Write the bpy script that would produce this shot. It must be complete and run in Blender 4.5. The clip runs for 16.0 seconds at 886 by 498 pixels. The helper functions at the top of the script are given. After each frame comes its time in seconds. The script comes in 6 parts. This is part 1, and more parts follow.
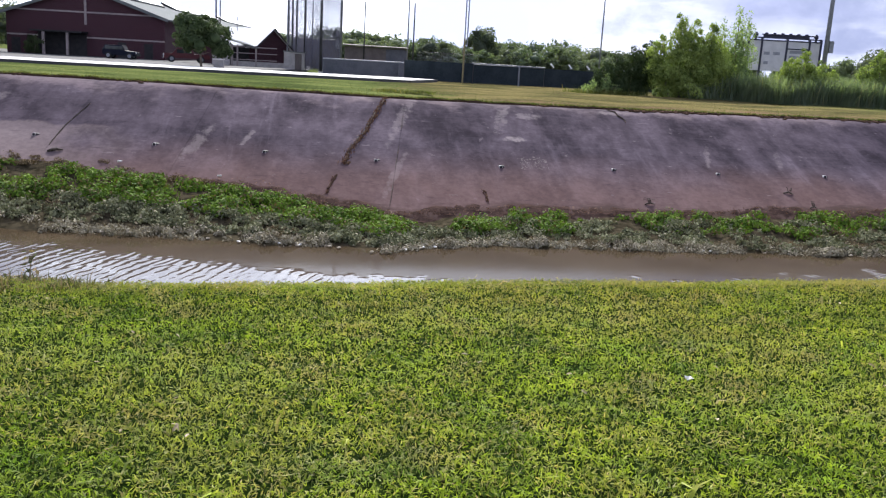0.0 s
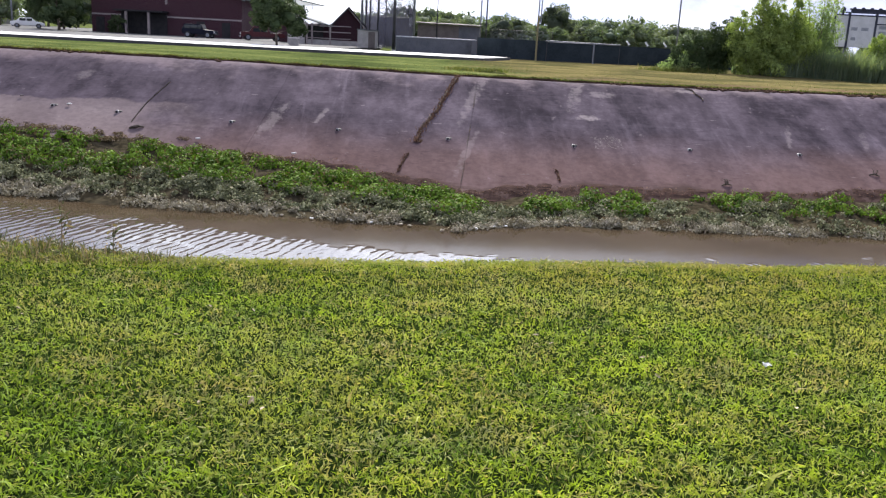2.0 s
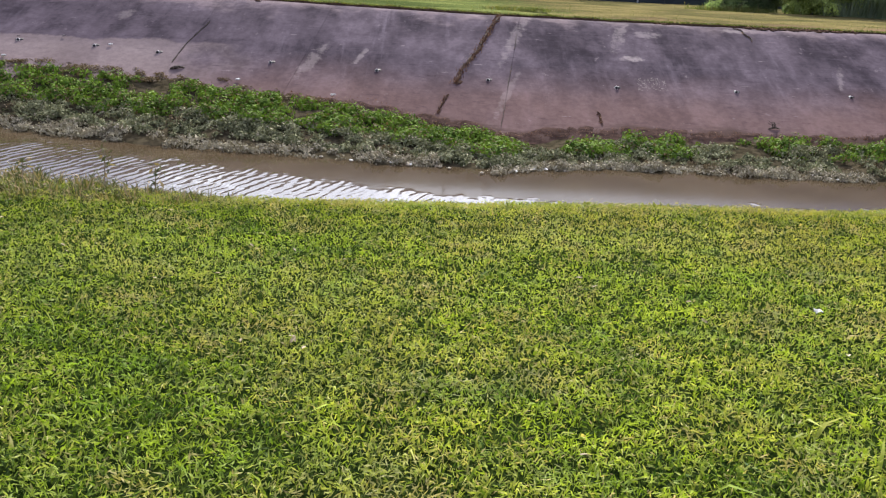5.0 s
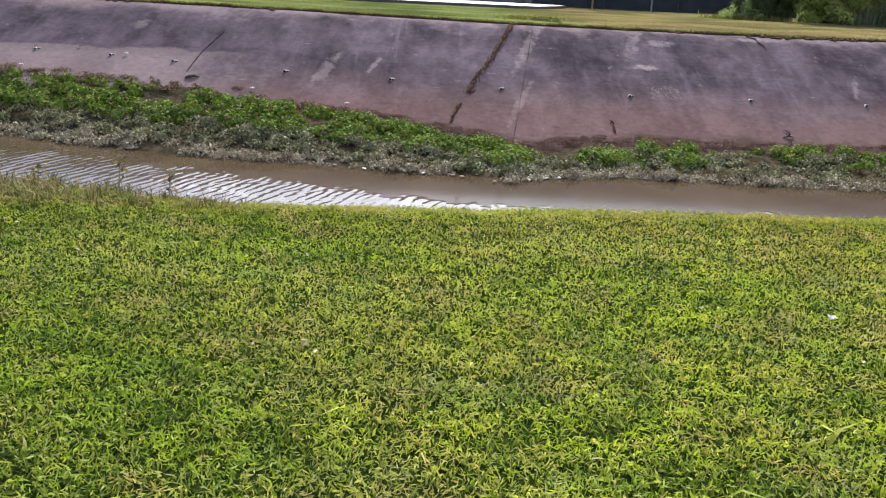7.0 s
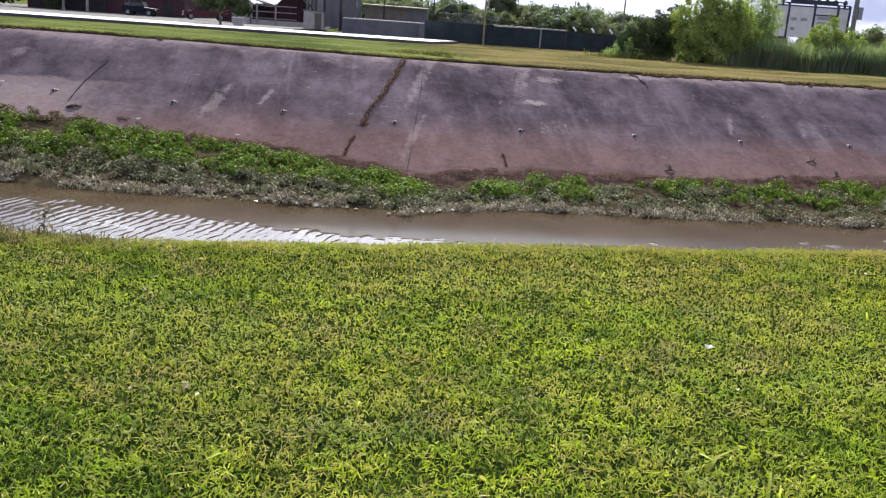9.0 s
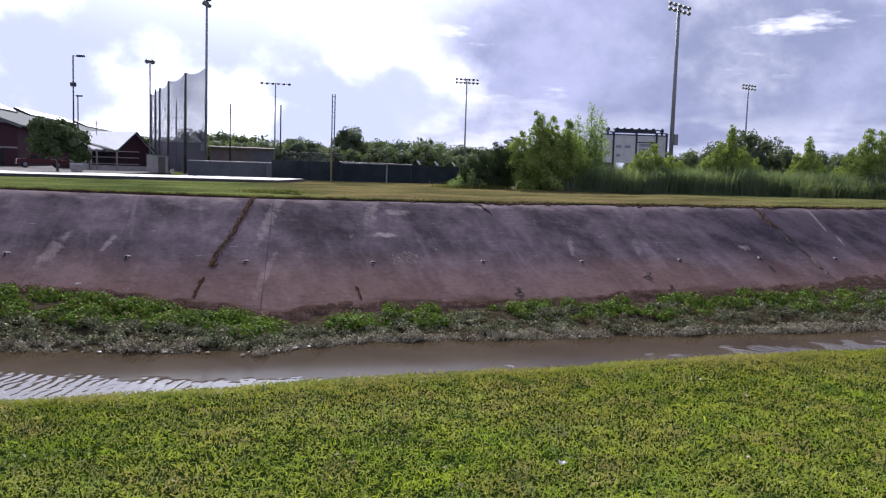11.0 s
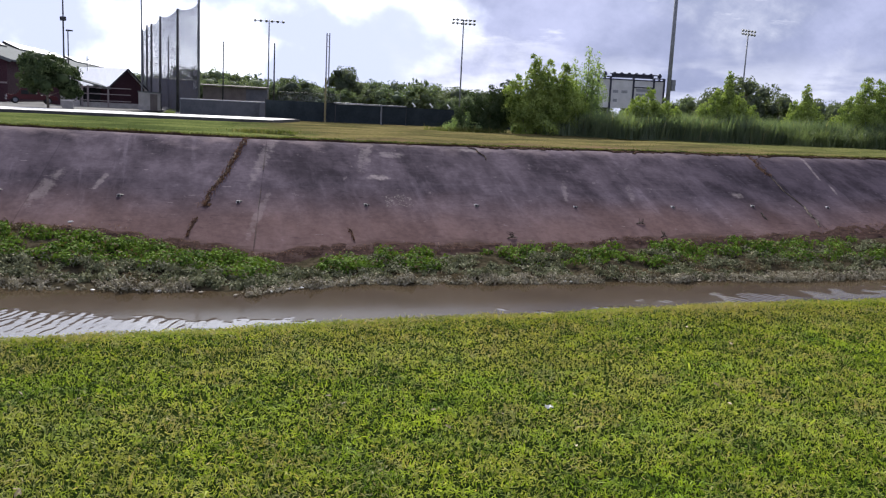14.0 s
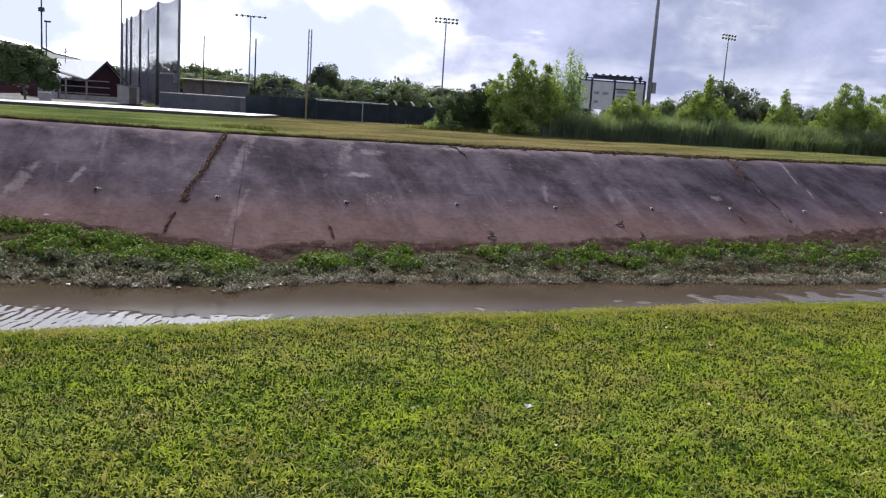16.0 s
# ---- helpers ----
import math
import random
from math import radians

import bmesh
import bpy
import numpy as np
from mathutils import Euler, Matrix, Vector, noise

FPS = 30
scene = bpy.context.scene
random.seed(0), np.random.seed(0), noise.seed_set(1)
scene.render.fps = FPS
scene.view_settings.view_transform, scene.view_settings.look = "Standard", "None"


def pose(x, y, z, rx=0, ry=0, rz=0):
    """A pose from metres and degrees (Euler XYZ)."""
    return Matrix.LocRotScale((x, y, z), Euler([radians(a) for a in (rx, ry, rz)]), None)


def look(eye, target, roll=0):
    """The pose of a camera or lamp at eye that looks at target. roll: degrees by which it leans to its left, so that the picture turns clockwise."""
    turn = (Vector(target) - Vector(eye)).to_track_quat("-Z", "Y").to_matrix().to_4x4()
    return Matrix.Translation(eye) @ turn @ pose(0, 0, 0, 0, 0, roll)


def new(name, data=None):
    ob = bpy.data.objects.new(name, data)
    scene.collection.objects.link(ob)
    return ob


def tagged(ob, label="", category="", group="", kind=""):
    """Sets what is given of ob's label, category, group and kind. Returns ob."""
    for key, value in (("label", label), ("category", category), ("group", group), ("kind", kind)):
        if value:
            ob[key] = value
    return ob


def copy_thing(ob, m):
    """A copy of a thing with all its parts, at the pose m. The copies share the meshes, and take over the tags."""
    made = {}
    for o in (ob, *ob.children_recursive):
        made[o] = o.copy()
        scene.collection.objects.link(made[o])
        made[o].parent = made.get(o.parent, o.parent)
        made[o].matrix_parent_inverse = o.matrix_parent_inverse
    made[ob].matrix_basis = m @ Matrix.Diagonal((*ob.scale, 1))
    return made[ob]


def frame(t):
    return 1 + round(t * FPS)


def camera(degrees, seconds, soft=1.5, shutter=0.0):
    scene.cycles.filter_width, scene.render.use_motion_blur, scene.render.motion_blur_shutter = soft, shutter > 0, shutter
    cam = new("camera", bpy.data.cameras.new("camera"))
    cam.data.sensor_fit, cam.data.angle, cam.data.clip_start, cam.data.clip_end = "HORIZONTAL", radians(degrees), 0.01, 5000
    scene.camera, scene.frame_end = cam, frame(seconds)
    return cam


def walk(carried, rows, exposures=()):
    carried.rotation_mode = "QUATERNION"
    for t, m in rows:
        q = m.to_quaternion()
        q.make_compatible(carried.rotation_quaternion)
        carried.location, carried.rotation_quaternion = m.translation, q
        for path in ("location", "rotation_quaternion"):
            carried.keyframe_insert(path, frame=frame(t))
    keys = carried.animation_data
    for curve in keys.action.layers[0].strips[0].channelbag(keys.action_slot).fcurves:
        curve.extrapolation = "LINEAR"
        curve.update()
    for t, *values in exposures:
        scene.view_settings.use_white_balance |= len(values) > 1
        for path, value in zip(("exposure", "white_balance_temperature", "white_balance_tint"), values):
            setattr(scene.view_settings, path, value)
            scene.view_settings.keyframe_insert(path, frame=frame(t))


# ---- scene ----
cam = camera(54.00, 16.0, soft=1.25)
PATH_ROWS = [
    (0.0, 0.000, -0.000, 1.600, -7.17, -12.05, -3.12),
    (0.5, 0.006, 0.007, 1.597, -6.80, -11.67, -3.64),
    (1.0, 0.001, 0.013, 1.596, -5.79, -12.93, -3.31),
    (1.5, -0.008, 0.019, 1.604, -4.71, -12.85, -3.29),
    (2.0, -0.011, 0.017, 1.599, -2.49, -13.69, -2.89),
    (2.5, -0.011, 0.015, 1.591, -1.69, -14.01, -2.70),
    (3.0, -0.004, 0.028, 1.586, -1.95, -14.62, -3.19),
    (3.5, -0.004, 0.029, 1.586, -1.95, -14.62, -3.19),
    (3.7, -0.023, 0.047, 1.584, -0.92, -15.94, -3.36),
    (5.8, -0.028, 0.085, 1.560, 0.39, -17.65, -2.51),
    (6.0, -0.017, 0.082, 1.559, 0.56, -17.52, -2.42),
    (6.5, -0.018, 0.070, 1.552, 0.93, -16.50, -2.47),
    (7.0, -0.022, 0.075, 1.549, 0.94, -17.01, -2.58),
    (7.5, -0.009, 0.076, 1.560, -1.05, -15.30, -3.45),
    (8.0, 0.002, 0.072, 1.564, -3.00, -14.31, -4.30),
    (8.5, 0.007, 0.079, 1.562, -4.93, -13.82, -4.46),
    (9.0, 0.014, 0.093, 1.567, -5.84, -14.53, -3.89),
    (9.5, 0.035, 0.044, 1.620, -10.11, -8.57, -0.08),
    (9.6, 0.014, 0.039, 1.645, -10.98, -6.58, 0.08),
    (9.8, 0.045, 0.018, 1.607, -11.77, -3.86, 0.83),
    (10.0, 0.054, 0.026, 1.595, -12.90, -4.87, 0.51),
    (10.2, 0.067, 0.013, 1.585, -14.09, -4.85, -0.23),
    (12.3, -0.012, 0.011, 1.596, -16.24, -7.64, -2.60),
    (12.5, 0.040, -0.012, 1.598, -16.07, -7.92, -2.51),
    (13.0, 0.045, -0.025, 1.612, -15.64, -8.18, -2.68),
    (13.5, 0.037, -0.031, 1.610, -15.91, -8.77, -2.76),
    (14.0, 0.040, -0.027, 1.612, -16.07, -9.11, -2.72),
    (14.5, 0.043, -0.015, 1.600, -16.25, -9.35, -2.75),
    (15.0, 0.046, -0.005, 1.605, -16.22, -9.50, -3.20),
    (15.5, 0.050, -0.001, 1.606, -16.44, -9.19, -3.35),
    (16.0, 0.039, 0.003, 1.600, -17.28, -9.13, -3.68),
]
walk(cam, [(t, pose(x, y, z, 90 + p, r, w)) for t, x, y, z, w, p, r in PATH_ROWS],
     exposures=[(0.0, 1.4, 6200, 10), (1.5, 1.5, 6300, 10), (3.5, 1.53, 6450, 10), (6.0, 1.66, 6450, 10), (9.0, 1.55, 6500, 10), (9.4, 1.62, 6400, 11), (9.9, 0.92, 6050, 16), (12.5, 0.95, 6200, 12), (16.0, 1.08, 6400, 9)])

# ---- sky and sun ----
SUN_AZ, SUN_EL = radians(3.5), radians(38.0)
SUN_DIR = Vector((math.sin(SUN_AZ) * math.cos(SUN_EL), math.cos(SUN_AZ) * math.cos(SUN_EL), math.sin(SUN_EL)))

world = bpy.data.worlds.new("sky")
scene.world = world
world.use_nodes = True
wt = world.node_tree
wt.nodes.clear()


def wn(kind):
    return wt.nodes.new(kind)


def wmath(op, a, b=None, clamp=False):
    n = wt.nodes.new("ShaderNodeMath")
    n.operation, n.use_clamp = op, clamp
    for i, v in enumerate((a, b)):
        if v is None:
            continue
        if isinstance(v, (int, float)):
            n.inputs[i].default_value = v
        else:
            wt.links.new(v, n.inputs[i])
    return n.outputs[0]


def wmix(fac, a, b):
    n = wt.nodes.new("ShaderNodeMix")
    n.data_type = "RGBA"
    for sock, v in ((n.inputs[0], fac), (n.inputs[6], a), (n.inputs[7], b)):
        if isinstance(v, (int, float)):
            sock.default_value = v
        elif isinstance(v, tuple):
            sock.default_value = v
        else:
            wt.links.new(v, sock)
    return n.outputs[2]


def wramp(value, lo, hi):
    n = wt.nodes.new("ShaderNodeMapRange")
    n.interpolation_type = "SMOOTHSTEP"
    wt.links.new(value, n.inputs[0])
    n.inputs[1].default_value, n.inputs[2].default_value = lo, hi
    return n.outputs[0]


def wnoise(vec, scale, detail, rough=0.55):
    n = wt.nodes.new("ShaderNodeTexNoise")
    wt.links.new(vec, n.inputs["Vector"])
    n.inputs["Scale"].default_value, n.inputs["Detail"].default_value, n.inputs["Roughness"].default_value = scale, detail, rough
    return n.outputs[0]


sky = wn("ShaderNodeTexSky")
sky.sky_type, sky.sun_disc = "NISHITA", False
sky.sun_elevation, sky.sun_rotation = SUN_EL, SUN_AZ
coord = wn("ShaderNodeTexCoord").outputs["Generated"]
sep = wn("ShaderNodeSeparateXYZ")
wt.links.new(coord, sep.inputs[0])
up = wmath("ADD", wmath("MAXIMUM", sep.outputs[2], 0.0), 0.80)
comb = wn("ShaderNodeCombineXYZ")
wt.links.new(wmath("DIVIDE", sep.outputs[0], up), comb.inputs[0])
wt.links.new(wmath("DIVIDE", sep.outputs[1], up), comb.inputs[1])
deck = comb.outputs[0]
flat = wmath("SQRT", wmath("ADD", wmath("MULTIPLY", sep.outputs[0], sep.outputs[0]), wmath("MULTIPLY", sep.outputs[1], sep.outputs[1])))
toward = wmath("ADD", wmath("MULTIPLY", sep.outputs[0], -0.165), wmath("MULTIPLY", sep.outputs[1], 0.986))
aside = wmath("DIVIDE", wmath("MULTIPLY", wmath("SUBTRACT", flat, toward), flat), 0.105)
rise = wmath("DIVIDE", wmath("SUBTRACT", sep.outputs[2], 0.4), 0.62)
spread = wmath("ADD", wmath("ADD", aside, wmath("MULTIPLY", rise, rise)), wmath("MULTIPLY", wmath("SUBTRACT", wnoise(deck, 5.5, 7.0), 0.5), 2.0))
glow = wramp(spread, 1.35, 0.75)
big = wnoise(deck, 2.3, 3.0)
fine = wnoise(deck, 7.0, 8.0, 0.58)
thick = wmath("ADD", wmath("MULTIPLY", big, 0.55), wmath("MULTIPLY", fine, 0.45))
cover = wramp(thick, 0.30, 0.40)
dense = wramp(thick, 0.36, 0.52)
lit = wmath("ADD", wmath("MULTIPLY", wmath("SUBTRACT", 1.0, dense), 0.62), wmath("MULTIPLY", glow, 0.3), clamp=True)
GREY_CLOUD, WHITE_CLOUD = (0.185, 0.205, 0.305, 1), (0.68, 0.68, 0.73, 1)
body = wmix(wramp(wnoise(deck, 4.0, 8.0, 0.6), 0.36, 0.64), GREY_CLOUD, (0.32, 0.335, 0.47, 1))
low_deck = wn("ShaderNodeCombineXYZ")
wt.links.new(wmath("MULTIPLY", sep.outputs[0], 1.0), low_deck.inputs[0])
wt.links.new(wmath("MULTIPLY", sep.outputs[2], 3.4), low_deck.inputs[1])
holes = wmath("MULTIPLY", wramp(wnoise(low_deck.outputs[0], 6.0, 6.0, 0.6), 0.565, 0.665), wramp(sep.outputs[2], 0.05, 0.12))
rim_light = wmath("MULTIPLY", wramp(sep.outputs[2], 0.085, 0.035), wramp(wnoise(low_deck.outputs[0], 9.0, 5.0, 0.5), 0.40, 0.58))
holes = wmath("ADD", holes, wmath("MULTIPLY", rim_light, 0.45), clamp=True)
lit = wmath("ADD", lit, wmath("MULTIPLY", holes, 0.8), clamp=True)
veil = wramp(wnoise(deck, 4.6, 6.0, 0.5), 0.34, 0.52)
near_sun = wmix(veil, (1.15, 1.2, 1.34, 1), (0.385, 0.415, 0.56, 1))
cloud = wmix(glow, wmix(lit, body, WHITE_CLOUD), near_sun)
dot = wn("ShaderNodeVectorMath")
dot.operation = "DOT_PRODUCT"
wt.links.new(coord, dot.inputs[0])
dot.inputs[1].default_value = SUN_DIR
cloud = wmix(wramp(dot.outputs["Value"], 0.84, 0.97), cloud, (1.30, 1.34, 1.50, 1))
mul = wn("ShaderNodeVectorMath")
mul.operation = "SCALE"
wt.links.new(sky.outputs[0], mul.inputs[0])
mul.inputs["Scale"].default_value = 0.08
total = wmix(cover, mul.outputs[0], cloud)
bg = wn("ShaderNodeBackground")
wt.links.new(total, bg.inputs[0])
bg.inputs[1].default_value = 1.0
wt.links.new(bg.outputs[0], wn("ShaderNodeOutputWorld").inputs[0])

sun = new("sun", bpy.data.lights.new("sun", "SUN"))
sun.data.energy, sun.data.angle, sun.data.color = 3.6, radians(1.0), (1.0, 0.94, 0.84)
sun.matrix_world = look(SUN_DIR * 200, (0, 0, 0))

# ---- materials ----


class Mat:
    """A node material under construction."""

    def __init__(self, name, rough=0.9, spec=0.3, metal=0.0):
        self.m = bpy.data.materials.new(name)
        self.m.use_nodes = True
        self.t = self.m.node_tree
        self.p = self.t.nodes["Principled BSDF"]
        self.out = self.t.nodes["Material Output"]
        self.p.inputs["Roughness"].default_value = rough
        self.p.inputs["Specular IOR Level"].default_value = spec
        self.p.inputs["Metallic"].default_value = metal
        self.geo = self.t.nodes.new("ShaderNodeNewGeometry")
        self.pos = self.geo.outputs["Position"]

    def put(self, sock, v):
        if isinstance(v, tuple) and len(v) == 3 and sock.type == "RGBA":
            v = (*v, 1)
        if isinstance(v, (int, float, tuple)):
            sock.default_value = v
        else:
            self.t.links.new(v, sock)

    def noise(self, scale, detail=5.0, rough=0.55, stretch=(1, 1, 1), vec=None, move=(0, 0, 0)):
        mp = self.t.nodes.new("ShaderNodeMapping")
        self.t.links.new(vec or self.pos, mp.inputs[0])
        mp.inputs["Scale"].default_value = stretch
        mp.inputs["Location"].default_value = move
        n = self.t.nodes.new("ShaderNodeTexNoise")
        self.t.links.new(mp.outputs[0], n.inputs["Vector"])
        n.inputs["Scale"].default_value, n.inputs["Detail"].default_value, n.inputs["Roughness"].default_value = scale, detail, rough
        return n.outputs[0]

    def ramp(self, v, lo, hi, to0=0.0, to1=1.0):
        n = self.t.nodes.new("ShaderNodeMapRange")
        n.interpolation_type = "SMOOTHSTEP"
        self.put(n.inputs[0], v)
        for i, k in enumerate((lo, hi, to0, to1)):
            n.inputs[i + 1].default_value = k
        return n.outputs[0]

    def math(self, op, a, b=None, clamp=False):
        n = self.t.nodes.new("ShaderNodeMath")
        n.operation, n.use_clamp = op, clamp
        for i, v in enumerate((a, b)):
            if v is not None:
                self.put(n.inputs[i], v)
        return n.outputs[0]

    def mix(self, fac, a, b, blend="MIX"):
        n = self.t.nodes.new("ShaderNodeMix")
        n.data_type, n.blend_type = "RGBA", blend
        self.put(n.inputs[0], fac)
        self.put(n.inputs[6], a)
        self.put(n.inputs[7], b)
        return n.outputs[2]

    def axis(self, i):
        n = self.t.nodes.new("ShaderNodeSeparateXYZ")
        self.t.links.new(self.pos, n.inputs[0])
        return n.outputs[i]

    def color(self, v):
        self.put(self.p.inputs["Base Color"], v)
        return self

    def bump(self, h, strength=0.5, dist=0.02):
        n = self.t.nodes.new("ShaderNodeBump")
        n.inputs["Strength"].default_value, n.inputs["Distance"].default_value = strength, dist
        self.put(n.inputs["Height"], h)
        self.t.links.new(n.outputs[0], self.p.inputs["Normal"])
        return self

    def thin(self, col, share):
        """Leaves and blades: some of the light comes through."""
        tr = self.t.nodes.new("ShaderNodeBsdfTranslucent")
        self.put(tr.inputs[0], col)
        mx = self.t.nodes.new("ShaderNodeMixShader")
        mx.inputs[0].default_value = share
        self.t.links.new(self.p.outputs[0], mx.inputs[1])
        self.t.links.new(tr.outputs[0], mx.inputs[2])
        self.t.links.new(mx.outputs[0], self.out.inputs[0])
        return self


def plain(name, a, b, scale=3.0, rough=0.8, spec=0.3, metal=0.0, bump=0.0, dist=0.01, stretch=(1, 1, 1)):
    k = Mat(name, rough, spec, metal)
    n = k.noise(scale, 6.0, stretch=stretch)
    n2 = k.noise(scale * 7, 3.0, stretch=stretch, move=(3, 1, 7))
    v = k.math("ADD", k.math("MULTIPLY", n, 0.65), k.math("MULTIPLY", n2, 0.35))
    k.color(k.mix(k.ramp(v, 0.35, 0.65), a, b))
    if bump:
        k.bump(v, bump, dist)
    return k.m


def leafy(name, dark, light, odd=None, share=0.45, patch=0.6, oddness=0.93, rough=0.75, wear=0.0, tint=(1.45, 1.55, 0.7), gloss=0.08, lush=0.0):
    """Foliage: two greens by patches, each leaf a little different, and a few odd ones."""
    k = Mat(name, rough, gloss)
    rnd = k.geo.outputs["Random Per Island"]
    v = k.math("ADD", k.math("MULTIPLY", rnd, 0.5), k.math("MULTIPLY", k.ramp(k.noise(patch, 4.0), 0.35, 0.65), 0.5))
    c = k.mix(v, dark, light)
    if wear:
        c = k.mix(k.math("MULTIPLY", k.ramp(k.math("ADD", k.math("MULTIPLY", k.noise(0.75, 6.0, move=(5, 2, 0)), 0.8), k.math("MULTIPLY", rnd, 0.2)), 0.46, 0.60), wear), c, odd)
    if odd:
        k2 = k.math("FRACT", k.math("MULTIPLY", rnd, 37.7))
        c = k.mix(k.ramp(k2, oddness - 0.01, oddness + 0.01), c, odd)
    if lush:
        side = k.math("ADD", k.axis(0), k.math("MULTIPLY", k.math("SUBTRACT", k.noise(0.6, 4.0), 0.5), 4.0))
        c = k.mix(k.ramp(side, 0.6, -2.2, 0.0, lush), c, k.mix(1.0, c, (0.50, 0.62, 0.55), "MULTIPLY"))
        band = k.math("ADD", k.math("MULTIPLY", k.noise(1.0, 4.0, stretch=(0.32, 1.5, 1)), 0.85), k.math("MULTIPLY", rnd, 0.15))
        c = k.mix(k.ramp(band, 0.48, 0.62, 0.0, 0.34), c, (0.32, 0.36, 0.11))
        # Olive-brown towards the bank edge, with the bright leaf rim darkened in the colour.
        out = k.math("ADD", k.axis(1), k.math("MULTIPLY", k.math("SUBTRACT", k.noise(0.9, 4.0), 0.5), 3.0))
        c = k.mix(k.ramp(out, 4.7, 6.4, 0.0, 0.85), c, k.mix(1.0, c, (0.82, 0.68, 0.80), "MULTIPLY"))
        dry = k.math("ADD", k.math("MULTIPLY", k.noise(2.3, 5.0, 0.6, move=(9, 4, 0)), 0.86), k.math("MULTIPLY", rnd, 0.14))
        c = k.mix(k.ramp(dry, 0.53, 0.62, 0.0, 0.62), c, (0.33, 0.255, 0.13))
        wet = k.math("ADD", k.math("MULTIPLY", k.noise(3.1, 4.0, 0.6, move=(2, 7, 0)), 0.88), k.math("MULTIPLY", rnd, 0.12))
        c = k.mix(k.ramp(wet, 0.53, 0.62, 0.0, 0.45), c, k.mix(1.0, c, (0.42, 0.68, 0.80), "MULTIPLY"))
    k.color(c)
    bright = k.mix(1.0, c, tint, "MULTIPLY")
    return k.thin(bright, share).m


def lawn_ground():
    k = Mat("ground_cover", 1.0, 0.0)
    y, x = k.axis(1), k.axis(0)
    n = k.noise(0.5, 6.0)
    f = k.noise(30.0, 4.0)
    m = k.noise(4.0, 5.0)
    # Shade between the blades is put into the soil: near-black under the lawn.
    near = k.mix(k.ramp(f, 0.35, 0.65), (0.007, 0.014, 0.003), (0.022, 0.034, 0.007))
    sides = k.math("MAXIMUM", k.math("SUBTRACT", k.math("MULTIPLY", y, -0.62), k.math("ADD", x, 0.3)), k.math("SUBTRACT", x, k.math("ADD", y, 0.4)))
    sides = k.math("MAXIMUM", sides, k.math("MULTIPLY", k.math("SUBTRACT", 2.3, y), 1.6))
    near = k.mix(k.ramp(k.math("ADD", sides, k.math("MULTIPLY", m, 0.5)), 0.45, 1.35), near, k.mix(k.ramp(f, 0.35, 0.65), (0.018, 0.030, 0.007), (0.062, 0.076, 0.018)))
    mud = k.mix(k.ramp(m, 0.35, 0.65), (0.022, 0.019, 0.012), (0.055, 0.046, 0.030))
    green = k.mix(k.ramp(m, 0.3, 0.7), (0.052, 0.072, 0.024), (0.100, 0.116, 0.042))
    dry = k.mix(k.ramp(m, 0.3, 0.7), (0.078, 0.070, 0.030), (0.128, 0.110, 0.052))
    side = k.math("ADD", x, k.math("MULTIPLY", k.math("SUBTRACT", n, 0.5), 14.0))
    far = k.mix(k.ramp(side, 2.0, 9.0), green, dry)
    wide = k.mix(k.ramp(side, 36.0, 48.0), far, green)
    far = k.mix(0.6, far, wide)
    far = k.mix(1.0, far, k.mix(k.ramp(k.noise(0.16, 6.0, 0.6, stretch=(0.6, 1, 1)), 0.35, 0.65), (0.55, 0.60, 0.58), (1.35, 1.28, 1.2)), "MULTIPLY")
    bare = k.math("MULTIPLY", k.ramp(k.math("ADD", y, k.math("MULTIPLY", k.math("SUBTRACT", k.noise(0.35, 5.0, 0.6), 0.5), 14.0)), 53.0, 44.0), k.ramp(side, 5.0, 14.0))
    bare = k.math("MULTIPLY", bare, k.ramp(side, 40.0, 30.0))
    far = k.mix(k.math("MULTIPLY", bare, 0.75), far, k.mix(k.ramp(m, 0.3, 0.7), (0.095, 0.058, 0.040), (0.165, 0.105, 0.072)))
    yy = k.math("ADD", y, k.math("MULTIPLY", k.math("SUBTRACT", m, 0.5), 0.8))
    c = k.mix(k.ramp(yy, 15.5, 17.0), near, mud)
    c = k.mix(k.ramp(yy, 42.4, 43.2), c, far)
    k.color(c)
    k.bump(k.math("ADD", f, m), 0.6, 0.03)
    return k.m


# lime stains on the lining: middle, half widths, strength
LIME = [(8.3, 38.8, 0.42, 0.24, 0.85), (8.1, 40.9, 0.28, 1.25, 0.5), (9.4, 41.1, 0.5, 0.3, 0.5), (-5.5, 37.2, 0.28, 1.3, 0.38), (-3.4, 38.0, 0.12, 0.6, 0.5),
        (26.6, 37.8, 0.3, 0.3, 0.6), (13.8, 42.0, 0.8, 0.25, 0.55), (-14.3, 40.7, 0.3, 0.5, 0.3), (3.35, 40.5, 0.24, 2.2, 0.42), (2.72, 35.4, 0.16, 1.7, 0.34), (17.2, 38.0, 0.14, 0.9, 0.4), (20.5, 37.6, 0.16, 0.8, 0.3),
        (33.5, 41.4, 0.09, 1.5, 0.6), (33.0, 38.6, 0.09, 0.5, 0.6)]


